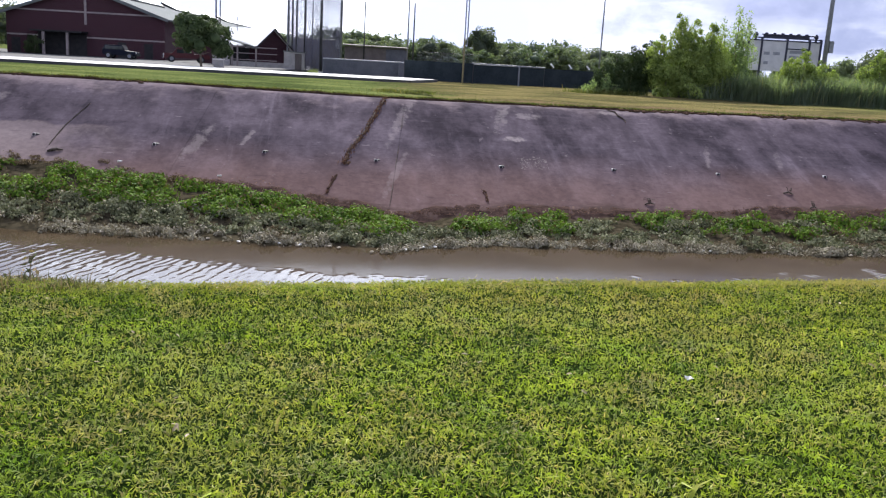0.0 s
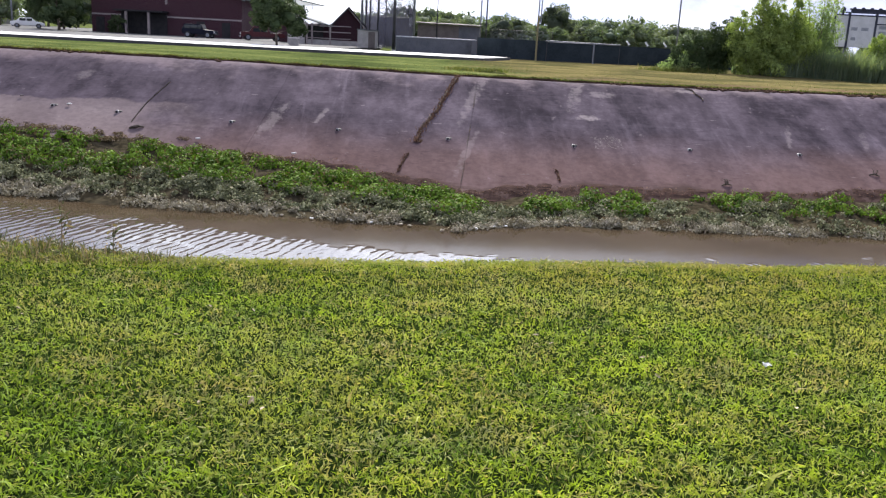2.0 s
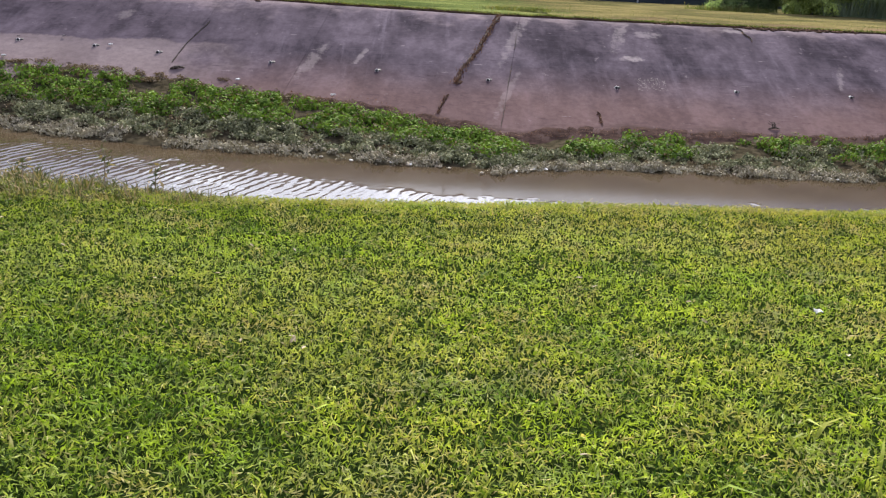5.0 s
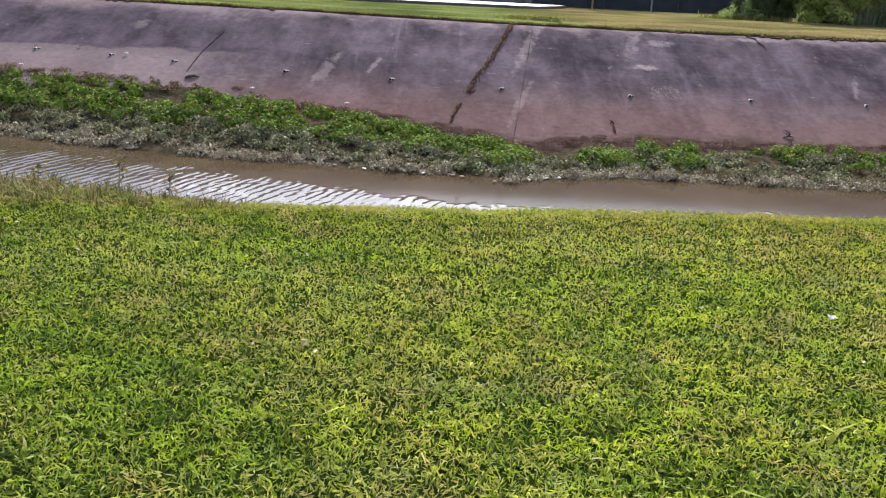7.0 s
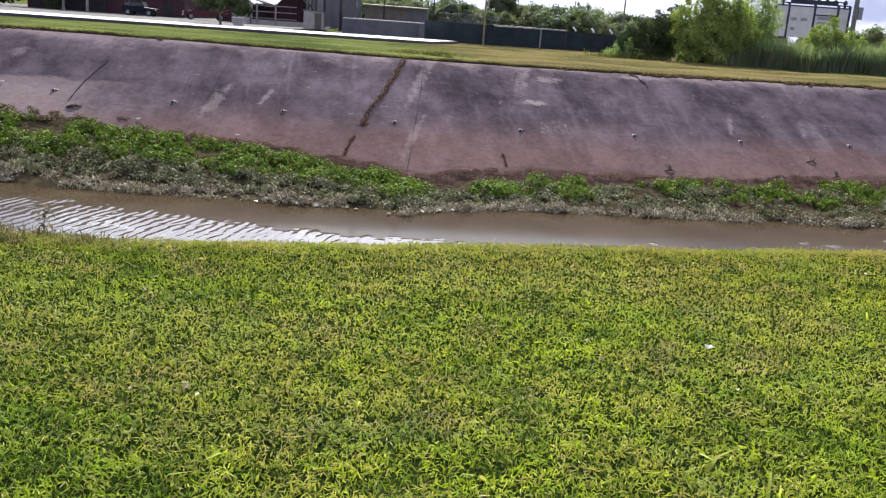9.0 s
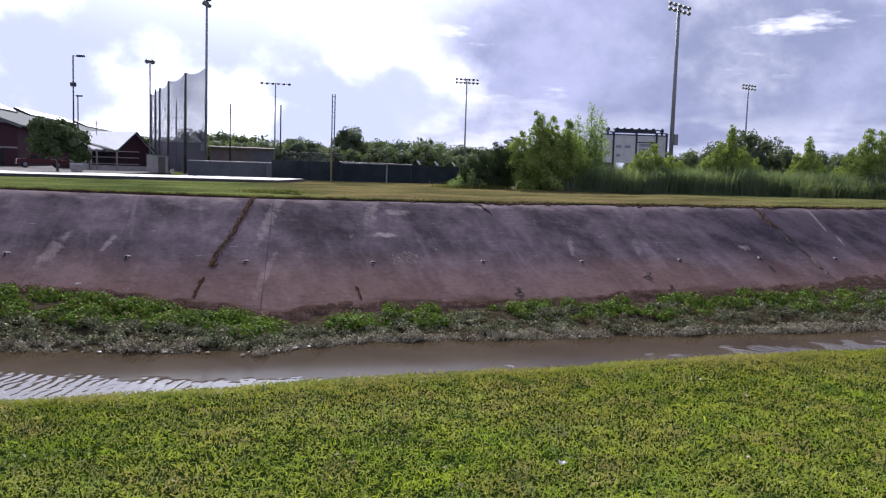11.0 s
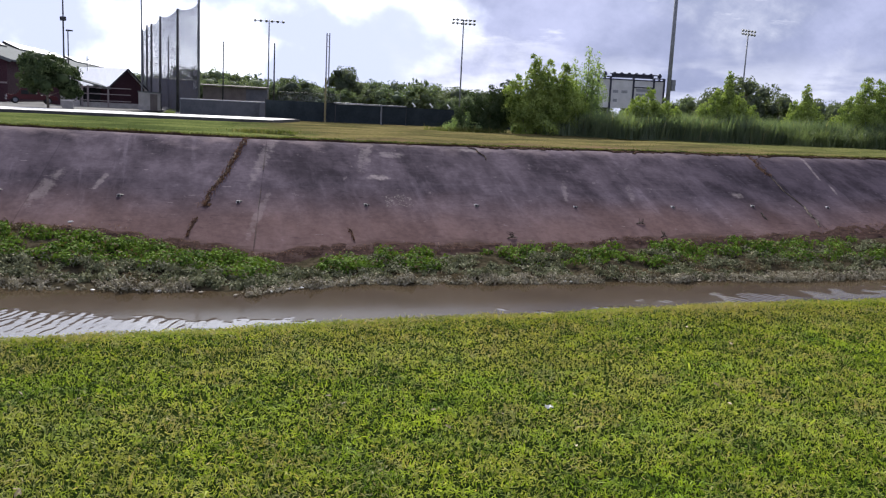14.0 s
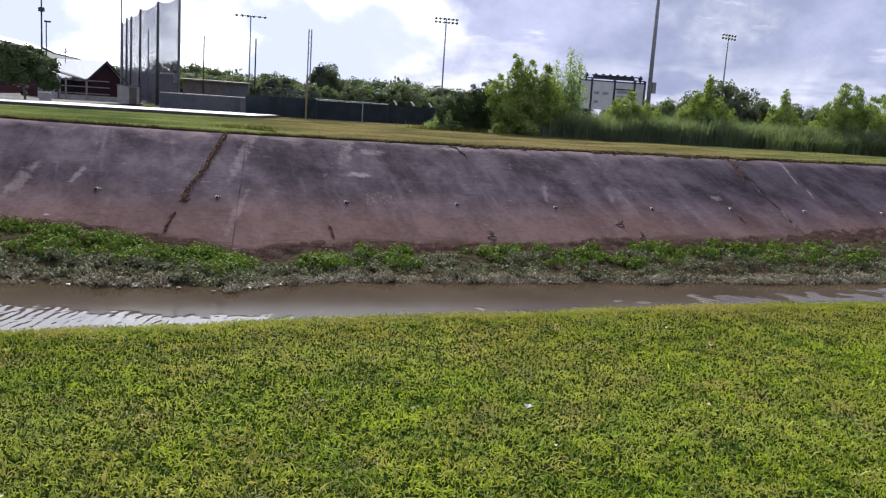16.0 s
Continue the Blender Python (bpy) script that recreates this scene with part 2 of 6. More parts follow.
def concrete_wall():
    k = Mat("weathered_concrete", 1.0, 0.02)
    y, x = k.axis(1), k.axis(0)
    rnd = k.t.nodes.new("ShaderNodeObjectInfo").outputs["Random"]
    big = k.noise(0.22, 5.0, move=(4.0, 2.0, 0))
    patchy = k.noise(0.7, 7.0, 0.65, stretch=(1.0, 0.6, 0.6), move=(1.0, 9.0, 0))
    streak = k.noise(1.0, 7.0, 0.65, stretch=(1.5, 0.13, 0.13))
    streak2 = k.noise(1.0, 6.0, 0.65, stretch=(0.5, 0.05, 0.05), move=(7, 0, 0))
    course = k.noise(1.0, 7.0, 0.7, stretch=(0.22, 3.0, 3.0))
    grain = k.noise(4.0, 8.0, 0.7)
    v = k.math("ADD", k.math("MULTIPLY", streak, 0.12), k.math("ADD", k.math("MULTIPLY", big, 0.42), k.math("MULTIPLY", patchy, 0.46)))
    v = k.math("ADD", v, k.math("MULTIPLY", k.math("SUBTRACT", rnd, 0.5), 0.05))
    c = k.mix(k.ramp(v, 0.36, 0.62), (0.028, 0.022, 0.031), (0.108, 0.087, 0.106))
    c = k.mix(k.math("MULTIPLY", k.ramp(streak2, 0.54, 0.70), 0.42), c, (0.19, 0.158, 0.19))
    c = k.mix(k.math("MULTIPLY", k.ramp(course, 0.53, 0.70), 0.12), c, (0.17, 0.142, 0.168))
    low = k.math("ADD", y, k.math("MULTIPLY", k.math("SUBTRACT", big, 0.5), 3.0))
    c = k.mix(k.math("MULTIPLY", k.ramp(low, 38.0, 34.2), 0.80), c, k.mix(patchy, (0.078, 0.047, 0.044), (0.190, 0.124, 0.114)))
    left = k.math("MULTIPLY", k.ramp(k.math("ADD", x, k.math("MULTIPLY", k.noise(0.5, 4.0), 6.0)), -5.0, -9.0), k.ramp(k.math("ADD", y, k.math("MULTIPLY", k.math("SUBTRACT", patchy, 0.5), 1.2)), 38.5, 38.25))
    c = k.mix(k.math("MULTIPLY", left, 0.72), c, (0.195, 0.156, 0.155))
    rim = k.math("ADD", y, k.math("MULTIPLY", k.math("SUBTRACT", k.noise(0.6, 6.0, 0.65), 0.5), 6.0))
    c = k.mix(k.math("MULTIPLY", k.ramp(rim, 41.4, 43.4), 0.50), c, (0.25, 0.198, 0.20))
    c = k.mix(k.math("MULTIPLY", k.ramp(grain, 0.40, 0.62), 0.30), c, k.mix(1.0, c, (0.45, 0.44, 0.46), "MULTIPLY"))
    pale = k.ramp(k.noise(2.2, 7.0, 0.7, stretch=(1, 0.7, 0.7), move=(3, 3, 1)), 0.62, 0.70)
    c = k.mix(k.math("MULTIPLY", pale, 0.3), c, (0.25, 0.21, 0.22))
    blotch = k.math("ADD", k.math("MULTIPLY", k.noise(0.38, 7.0, 0.62, stretch=(1.0, 0.45, 0.45), move=(11, 4, 0)), 0.90), k.math("MULTIPLY", k.noise(1.0, 6.0, 0.65, stretch=(2.2, 0.16, 0.16), move=(3, 8, 0)), 0.10))
    c = k.mix(k.math("MULTIPLY", k.ramp(blotch, 0.42, 0.62), 0.30), c, k.mix(1.0, c, (0.42, 0.40, 0.44), "MULTIPLY"))
    dash = k.ramp(k.noise(1.0, 6.0, 0.65, stretch=(0.8, 3.6, 3.6), move=(2, 5, 1)), 0.60, 0.67)
    c = k.mix(k.math("MULTIPLY", dash, 0.40), c, k.mix(1.0, c, (0.40, 0.38, 0.42), "MULTIPLY"))
    fleck = k.ramp(k.noise(1.6, 5.0, 0.6, stretch=(0.7, 3.0, 3.0), move=(8, 1, 3)), 0.68, 0.72)
    c = k.mix(k.math("MULTIPLY", fleck, 0.45), c, (0.24, 0.205, 0.21))
    toe = k.math("MAXIMUM", k.math("MULTIPLY", k.math("SUBTRACT", x, 2.6), 0.055), k.math("MULTIPLY", k.math("SUBTRACT", 2.6, x), 0.265))
    above = k.math("SUBTRACT", k.math("SUBTRACT", y, k.math("ADD", toe, 32.3)), k.math("MULTIPLY", k.noise(1.0, 6.0, 0.65, stretch=(0.5, 1.6, 1.6)), 2.6))
    c = k.mix(k.math("MULTIPLY", k.ramp(above, -0.35, -0.95, 0.0, 0.8), k.ramp(x, -2.0, 1.5, 0.12, 1.0)), c, k.mix(grain, (0.030, 0.020, 0.017), (0.070, 0.046, 0.038)))
    # darker towards both ends of the slope, most in its upper part
    ends = k.math("ADD", x, k.math("MULTIPLY", k.math("SUBTRACT", k.noise(0.35, 5.0, 0.6), 0.5), 16.0))
    ends_dark = k.math("MAXIMUM", k.math("MULTIPLY", k.ramp(ends, 20.0, 29.0, 0.0, 0.85), k.ramp(low, 36.6, 38.8, 0.25, 1.0)), k.math("MULTIPLY", k.ramp(ends, -3.0, -11.0, 0.0, 0.40), k.ramp(low, 37.6, 38.6)))
    c = k.mix(ends_dark, c, k.mix(1.0, c, (0.50, 0.50, 0.56), "MULTIPLY"))
    ragged = k.math("MULTIPLY", k.math("SUBTRACT", k.noise(2.2, 8.0, 0.72, stretch=(1.3, 1.0, 1.0)), 0.5), 8.0)
    for cx, cy, rx, ry, amount in LIME:
        u = k.math("DIVIDE", k.math("SUBTRACT", k.math("SUBTRACT", x, cx), k.math("MULTIPLY", k.math("SUBTRACT", y, cy), 0.3)), rx)
        w = k.math("DIVIDE", k.math("SUBTRACT", y, cy), ry)
        r = k.math("ADD", k.math("ADD", k.math("MULTIPLY", u, u), k.math("MULTIPLY", w, w)), ragged)
        c = k.mix(k.ramp(r, 1.7, -0.2, 0.0, amount * 0.62), c, (0.30, 0.26, 0.255))
    k.color(c)
    k.bump(k.math("ADD", grain, k.math("MULTIPLY", course, 0.25)), 0.22, 0.02)
    return k.m


def river_water():
    k = Mat("muddy_water", 0.05, 0.5)
    n = k.noise(0.35, 4.0)
    k.color(k.mix(k.ramp(n, 0.35, 0.65), (0.037, 0.0265, 0.0158), (0.049, 0.036, 0.022)))
    k.p.inputs["IOR"].default_value = 1.33
    small = k.noise(7.0, 4.0, stretch=(1.0, 1.6, 1))
    k.bump(small, 0.1, 0.004)
    at = k.t.nodes.new("ShaderNodeAttribute")
    at.attribute_name = "waves"
    k.put(k.p.inputs["Roughness"], k.ramp(at.outputs["Fac"], 0.0, 0.5, 0.09, 0.05))
    k.put(k.p.inputs["Specular IOR Level"], k.ramp(at.outputs["Fac"], 0.0, 0.5, 0.06, 0.75))
    return k.m


def brick():
    k = Mat("red_brick", 0.9, 0.2)
    b = k.t.nodes.new("ShaderNodeTexBrick")
    mp = k.t.nodes.new("ShaderNodeMapping")
    k.t.links.new(k.pos, mp.inputs[0])
    mp.inputs["Rotation"].default_value = (radians(90), 0, 0)
    k.t.links.new(mp.outputs[0], b.inputs["Vector"])
    k.put(b.inputs["Color1"], (0.047, 0.018, 0.028))
    k.put(b.inputs["Color2"], (0.032, 0.014, 0.023))
    k.put(b.inputs["Mortar"], (0.085, 0.062, 0.062))
    b.inputs["Scale"].default_value = 3.0
    n = k.noise(0.4, 5.0)
    k.color(k.mix(k.math("MULTIPLY", n, 0.5), b.outputs[0], (0.058, 0.02, 0.024)))
    return k.m


M = dict(
    ground=lawn_ground(),
    concrete=concrete_wall(),
    water=river_water(),
    brick=brick(),
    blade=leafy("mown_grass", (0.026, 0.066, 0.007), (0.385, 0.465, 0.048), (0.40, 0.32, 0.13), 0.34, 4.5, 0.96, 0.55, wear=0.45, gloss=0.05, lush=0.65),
    # Thatch colour is kept dark for the shade between the tufts.
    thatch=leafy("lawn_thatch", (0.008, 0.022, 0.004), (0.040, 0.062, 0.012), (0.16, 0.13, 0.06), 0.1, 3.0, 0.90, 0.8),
    tall=leafy("rank_grass", (0.034, 0.044, 0.014), (0.125, 0.125, 0.048), (0.24, 0.18, 0.10), 0.15, 1.5, 0.72),
    weed=leafy("bank_weed", (0.018, 0.044, 0.009), (0.150, 0.235, 0.034), (0.12, 0.090, 0.05), 0.15, 1.6, 0.86, 0.7, gloss=0.03),
    scrub=leafy("grey_scrub", (0.022, 0.030, 0.015), (0.255, 0.262, 0.155), (0.34, 0.30, 0.22), 0.10, 2.2, 0.96, 0.8, gloss=0.04, tint=(1.2, 1.2, 1.0)),
    fringe=leafy("tan_fringe", (0.11, 0.10, 0.07), (0.36, 0.335, 0.245), (0.36, 0.32, 0.25), 0.08, 1.5, 0.88, 0.85, tint=(1.2, 1.1, 0.9)),
    dead=leafy("dead_stems", (0.055, 0.045, 0.026), (0.150, 0.120, 0.070), (0.30, 0.25, 0.18), 0.2, 0.9, 0.9, 0.9, tint=(1.2, 1.0, 0.8)),
    reed=leafy("reed_leaf", (0.078, 0.108, 0.076), (0.160, 0.196, 0.126), (0.22, 0.22, 0.13), 0.38, 0.35, 0.95),
    willow=leafy("willow_leaf", (0.070, 0.108, 0.034), (0.310, 0.375, 0.120), None, 0.36, 0.9),
    pale=leafy("pale_leaf", (0.12, 0.17, 0.085), (0.24, 0.30, 0.16), None, 0.5, 0.5),
    oak=leafy("oak_leaf", (0.026, 0.044, 0.021), (0.078, 0.104, 0.048), None, 0.2, 0.5),
    # Distant leaf colours are lifted to carry the haze over the woodland.
    far_leaf=leafy("woodland_leaf", (0.075, 0.105, 0.072), (0.165, 0.195, 0.120), None, 0.35, 0.08),
    dark_leaf=leafy("dark_woodland_leaf", (0.058, 0.076, 0.060), (0.118, 0.138, 0.090), None, 0.35, 0.08),
    bark=plain("bark", (0.09, 0.07, 0.055), (0.19, 0.16, 0.13), 6.0, 0.95, bump=0.5),
    slab=plain("pale_pavement", (0.52, 0.50, 0.47), (0.66, 0.64, 0.61), 0.7, 0.9, bump=0.1),
    asphalt=plain("asphalt", (0.045, 0.045, 0.048), (0.075, 0.073, 0.072), 2.0, 0.95, bump=0.2),
    cream=plain("cream_trim", (0.20, 0.17, 0.17), (0.28, 0.24, 0.23), 2.0, 0.8),
    roof=plain("metal_roof", (0.105, 0.115, 0.115), (0.15, 0.16, 0.16), 1.0, 0.9, 0.05, 0.0, stretch=(0.2, 3, 3)),
    white_roof=plain("white_metal_roof", (0.80, 0.80, 0.80), (0.87, 0.87, 0.86), 1.0, 0.45, 0.5, stretch=(3, 0.2, 1)),
    grey_wall=plain("grey_block", (0.26, 0.25, 0.24), (0.36, 0.345, 0.33), 1.5, 0.9, bump=0.1),
    dull_wall=plain("dull_brown_wall", (0.095, 0.082, 0.078), (0.14, 0.122, 0.115), 1.0, 0.9, bump=0.1),
    # Near-black for dark fittings, and for shade in hollows put in as colour.
    dark=plain("dark_parts_and_shade", (0.012, 0.012, 0.014), (0.025, 0.024, 0.025), 2.0, 0.7),
    grey_cloth=plain("grey_fence_cloth", (0.075, 0.08, 0.094), (0.108, 0.112, 0.13), 0.9, 0.9, bump=0.2),
    dry_tuft=leafy("dry_tuft", (0.060, 0.032, 0.021), (0.170, 0.092, 0.056), (0.24, 0.16, 0.105), 0.1, 1.5, 0.9, 0.9, tint=(1.1, 0.95, 0.8)),
    screen=plain("black_windscreen", (0.012, 0.018, 0.023), (0.024, 0.033, 0.040), 0.8, 0.85, 0.2, bump=0.3, dist=0.05),
    mud=plain("drifted_mud", (0.026, 0.018, 0.016), (0.070, 0.045, 0.038), 4.0, 1.0, 0.0, bump=0.6, dist=0.03, stretch=(0.4, 1.4, 1.4)),
    soil=plain("dry_soil", (0.045, 0.029, 0.021), (0.095, 0.062, 0.044), 5.0, 1.0, 0.0, bump=0.5),
    steel=plain("galvanised_steel", (0.15, 0.16, 0.18), (0.22, 0.23, 0.25), 3.0, 0.6, 0.4, 0.2),
    black_pole=plain("dark_painted_pole", (0.03, 0.03, 0.034), (0.055, 0.055, 0.06), 2.0, 0.6),
    yellow=plain("yellow_paint", (0.15, 0.13, 0.065), (0.20, 0.17, 0.085), 2.0, 0.6),
    board_white=plain("board_white", (0.42, 0.42, 0.44), (0.50, 0.50, 0.52), 1.2, 0.7),
    white=plain("white_paint", (0.70, 0.70, 0.70), (0.80, 0.80, 0.79), 2.0, 0.6),
    panel_grey=plain("lettering_bars", (0.20, 0.21, 0.24), (0.26, 0.27, 0.30), 2.0, 0.7),
    navy=plain("dark_sign_frame", (0.020, 0.022, 0.040), (0.035, 0.038, 0.06), 2.0, 0.6),
    net=plain("net_cord", (0.065, 0.065, 0.09), (0.10, 0.10, 0.135), 2.0, 0.9),
    mesh=plain("chain_link", (0.30, 0.31, 0.32), (0.36, 0.37, 0.38), 2.0, 0.6, 0.5, 0.4),
    car_dark=plain("dark_blue_paint", (0.007, 0.009, 0.018), (0.011, 0.013, 0.024), 1.0, 0.6, 0.1),
    car_red=plain("red_paint", (0.050, 0.006, 0.009), (0.068, 0.008, 0.011), 1.0, 0.4, 0.35),
    glass=plain("dark_glass", (0.02, 0.024, 0.03), (0.03, 0.034, 0.04), 1.0, 0.06, 0.7),
    tyre=plain("tyre_rubber", (0.015, 0.015, 0.015), (0.03, 0.03, 0.03), 4.0, 0.9),
    chrome=plain("bright_metal", (0.5, 0.5, 0.52), (0.6, 0.6, 0.62), 3.0, 0.25, 0.5, 0.9),
    lamp_glass=plain("lamp_lens", (0.6, 0.6, 0.62), (0.7, 0.7, 0.72), 3.0, 0.2, 0.6),
    pvc=plain("stained_pvc", (0.42, 0.40, 0.38), (0.62, 0.60, 0.57), 8.0, 0.6),
    paper=plain("white_litter", (0.5, 0.5, 0.49), (0.66, 0.65, 0.64), 20.0, 0.7),
    leaf_dead=plain("dry_leaf", (0.26, 0.20, 0.12), (0.42, 0.35, 0.24), 20.0, 0.8),
    wood=plain("wet_driftwood", (0.04, 0.032, 0.026), (0.10, 0.08, 0.065), 5.0, 0.9, bump=0.4),
    stain=plain("lime_stain", (0.11, 0.09, 0.092), (0.19, 0.16, 0.158), 6.0, 0.9),
)

# ---- building helpers ----
rng = np.random.default_rng(7)


def lerp(x, xs, ys):
    return np.interp(x, xs, ys)


def part(name, bm, mat, parent=None, label="", smooth=False):
    me = bpy.data.meshes.new(name)
    bmesh.ops.recalc_face_normals(bm, faces=bm.faces[:])
    bm.to_mesh(me)
    bm.free()
    me.materials.append(mat)
    if smooth:
        me.polygons.foreach_set("use_smooth", [True] * len(me.polygons))
    ob = new(name, me)
    ob.parent = parent
    return tagged(ob, label)


def thing(name, loc, label, category, group="", kind=""):
    ob = new(name)
    ob.location = loc
    ob.empty_display_size = 0.2
    return tagged(ob, label, category, group, kind)


def np_mesh(name, verts, faces, mat, parent=None, smooth=False):
    """A mesh from arrays: verts (n, 3), faces (m, 3 or 4)."""
    verts, faces = np.asarray(verts, np.float32), np.asarray(faces, np.int32)
    me = bpy.data.meshes.new(name)
    me.vertices.add(len(verts))
    me.vertices.foreach_set("co", verts.ravel())
    m, k = faces.shape
    me.loops.add(m * k)
    me.loops.foreach_set("vertex_index", faces.ravel())
    me.polygons.add(m)
    me.polygons.foreach_set("loop_start", np.arange(0, m * k, k, dtype=np.int32))
    if smooth:
        me.polygons.foreach_set("use_smooth", np.ones(m, bool))
    me.update(calc_edges=True)
    me.validate()
    me.materials.append(mat)
    ob = new(name, me)
    ob.parent = parent
    return ob


def box(bm, x0, x1, y0, y1, z0, z1, bevel=0.0):
    r = bmesh.ops.create_cube(bm, size=1.0, matrix=Matrix.Translation(((x0 + x1) / 2, (y0 + y1) / 2, (z0 + z1) / 2)) @ Matrix.Diagonal((x1 - x0, y1 - y0, z1 - z0, 1)))
    if bevel:
        edges = list({e for v in r["verts"] for e in v.link_edges})
        bmesh.ops.bevel(bm, geom=edges, offset=bevel, segments=2, affect="EDGES")
    return bm


def tube(bm, a, b, r0, r1=None, n=10, caps=True):
    a, b = Vector(a), Vector(b)
    d = b - a
    m = Matrix.Translation((a + b) / 2) @ d.to_track_quat("Z", "Y").to_matrix().to_4x4()
    bmesh.ops.create_cone(bm, cap_ends=caps, segments=n, radius1=r0, radius2=r0 if r1 is None else r1, depth=d.length, matrix=m)
    return bm


def solid(bm, outline, z0, z1):
    """A solid whose plan (x, y) is drawn up from z0 to z1."""
    a = [bm.verts.new((x, y, z0)) for x, y in outline]
    b = [bm.verts.new((x, y, z1)) for x, y in outline]
    bm.faces.new(a[::-1])
    bm.faces.new(b)
    for i in range(len(a)):
        j = (i + 1) % len(a)
        bm.faces.new((a[i], a[j], b[j], b[i]))
    return bm


def quad_sheet(bm, corners, thick):
    """A roof sheet: four corners, with thickness downwards."""
    top = [bm.verts.new(c) for c in corners]
    low = [bm.verts.new((c[0], c[1], c[2] - thick)) for c in corners]
    bm.faces.new(top)
    bm.faces.new(low[::-1])
    for i in range(4):
        j = (i + 1) % 4
        bm.faces.new((top[i], top[j], low[j], low[i]))
    return bm


def unit(v):
    return v / np.maximum(np.linalg.norm(v, axis=1, keepdims=True), 1e-6)


def leaves(centres, length, width, up=0.3, droop=0.0, fold=0.0):
    """Rhombic leaves turned every way: vertices and faces."""
    n = len(centres)
    d = rng.normal(size=(n, 3))
    d[:, 2] = d[:, 2] * 0.7 - droop
    d = unit(d)
    s = rng.normal(size=(n, 3))
    s[:, 2] += up
    s = unit(np.cross(d, s))
    ln = (length * rng.uniform(0.6, 1.3, n))[:, None]
    wd = (width * rng.uniform(0.6, 1.3, n))[:, None]
    c = np.asarray(centres)
    v = np.stack([c - d * ln / 2, c + s * wd / 2 - d * ln * 0.08, c + d * ln / 2, c - s * wd / 2 - d * ln * 0.08], 1).reshape(-1, 3)
    return v, np.arange(4 * n).reshape(-1, 4)


def skin_leaves(centres, normals, length, width, loose=0.5, hang=0.0):
    """Leaves that lie like shingles on a clump's skin: vertices and faces."""
    n = len(centres)
    nn = unit(np.asarray(normals) + loose * rng.normal(size=(n, 3)))
    a = rng.normal(size=(n, 3))
    a[:, 2] -= hang
    t = unit(a - nn * (a * nn).sum(1, keepdims=True))
    s = np.cross(nn, t)
    ln = (length * rng.uniform(0.6, 1.3, n))[:, None]
    wd = (width * rng.uniform(0.6, 1.3, n))[:, None]
    c = np.asarray(centres)
    v = np.stack([c - t * ln / 2, c + s * wd / 2 - t * ln * 0.08, c + t * ln / 2, c - s * wd / 2 - t * ln * 0.08], 1).reshape(-1, 3)
    return v, np.arange(4 * n).reshape(-1, 4)


def lobes(cen, rad, per, low=-0.35, flat=0.85, rough=0.28, deep=0.35):
    """Points on the skins of uneven rounded clumps, and the skins' normals. per: points on a clump of radius one."""
    cs, ns = [], []
    for c, r in zip(np.asarray(cen, float), np.asarray(rad, float)):
        n = max(8, int(per * r * r))
        d = unit(rng.normal(size=(int(n * 1.5), 3)))
        d = d[d[:, 2] > low + rng.normal(0, 0.1, len(d))][:n]
        w = 1 + rough * lump(d[:, 0] + d[:, 2] * 0.6 + c[0], d[:, 1] - d[:, 2] * 0.6 + c[1], 2.3, float(r))
        k = w * (1 - deep * rng.uniform(0, 1, len(d)) ** 2.2)
        cs.append(c + d * (r * k)[:, None] * [1, 1, flat])
        ns.append(d * [1, 1, 1 / flat])
    return np.concatenate(cs), unit(np.concatenate(ns))


def blades(base, height, width, lean, bow=0.5):
    """Grass blades from base points: two quads and a tip each, bent over."""
    n = len(base)
    a = rng.uniform(0, 2 * np.pi, n)
    out = np.stack([np.cos(a), np.sin(a), np.zeros(n)], 1)
    side = np.stack([-np.sin(a), np.cos(a), np.zeros(n)], 1)
    turn = rng.uniform(-1.2, 1.2, n)
    side = side * np.cos(turn)[:, None] + out * np.sin(turn)[:, None]
    h = (height * rng.uniform(0.55, 1.25, n))[:, None]
    w = (width * rng.uniform(0.7, 1.3, n))[:, None] / 2
    l = (lean * rng.uniform(0.2, 1.4, n))[:, None]
    z = np.array([[0, 0, 1.0]])
    b = np.asarray(base)
    mid = b + out * h * l * 0.35 + z * h * 0.62
    tip = b + out * h * l * (1.0 + bow * 0.3) + z * h * (1.0 - bow * np.minimum(l, 1.2) * 0.5)
    v = np.stack([b - side * w, b + side * w, mid - side * w * 0.85, mid + side * w * 0.85, tip], 1).reshape(-1, 3)
    k = 5 * np.arange(n)[:, None]
    f = np.concatenate([k + np.array([[0, 1, 3]]), k + np.array([[0, 3, 2]]), k + np.array([[2, 3, 4]])])
    return v, f


def lump(x, y, scale, seed=0.0):
    return np.array([noise.noise((float(a) * scale + seed, float(b) * scale - seed, seed * 0.37)) for a, b in zip(np.ravel(x), np.ravel(y))]).reshape(np.shape(x))


# ---- the lie of the land ----
WATER_Z = -4.4
SLOPE = 0.398


def crest_start(x):
    return lerp(x, [-30, -4, -1.8, 5, 30], [5.7, 5.7, 5.35, 6.05, 6.3])


def water_far(x):
    return lerp(x, [-60, -16, -10.4, -5, 0, 1.8, 3.5, 6.1, 14, 24, 40, 90], [32, 31, 29, 28.4, 27.6, 26.9, 28, 28.6, 28.3, 28.3, 29, 30])


def foot(x):
    """Where the concrete comes out of the weedy bank."""
    return lerp(x, [-60, -18, -9.5, -3, 0.5, 2.6, 5.6, 12.6, 20, 28, 35, 90], [37, 36.3, 35.5, 33.9, 32.9, 32.3, 32.6, 32.9, 33.5, 33.7, 34.9, 35.5])


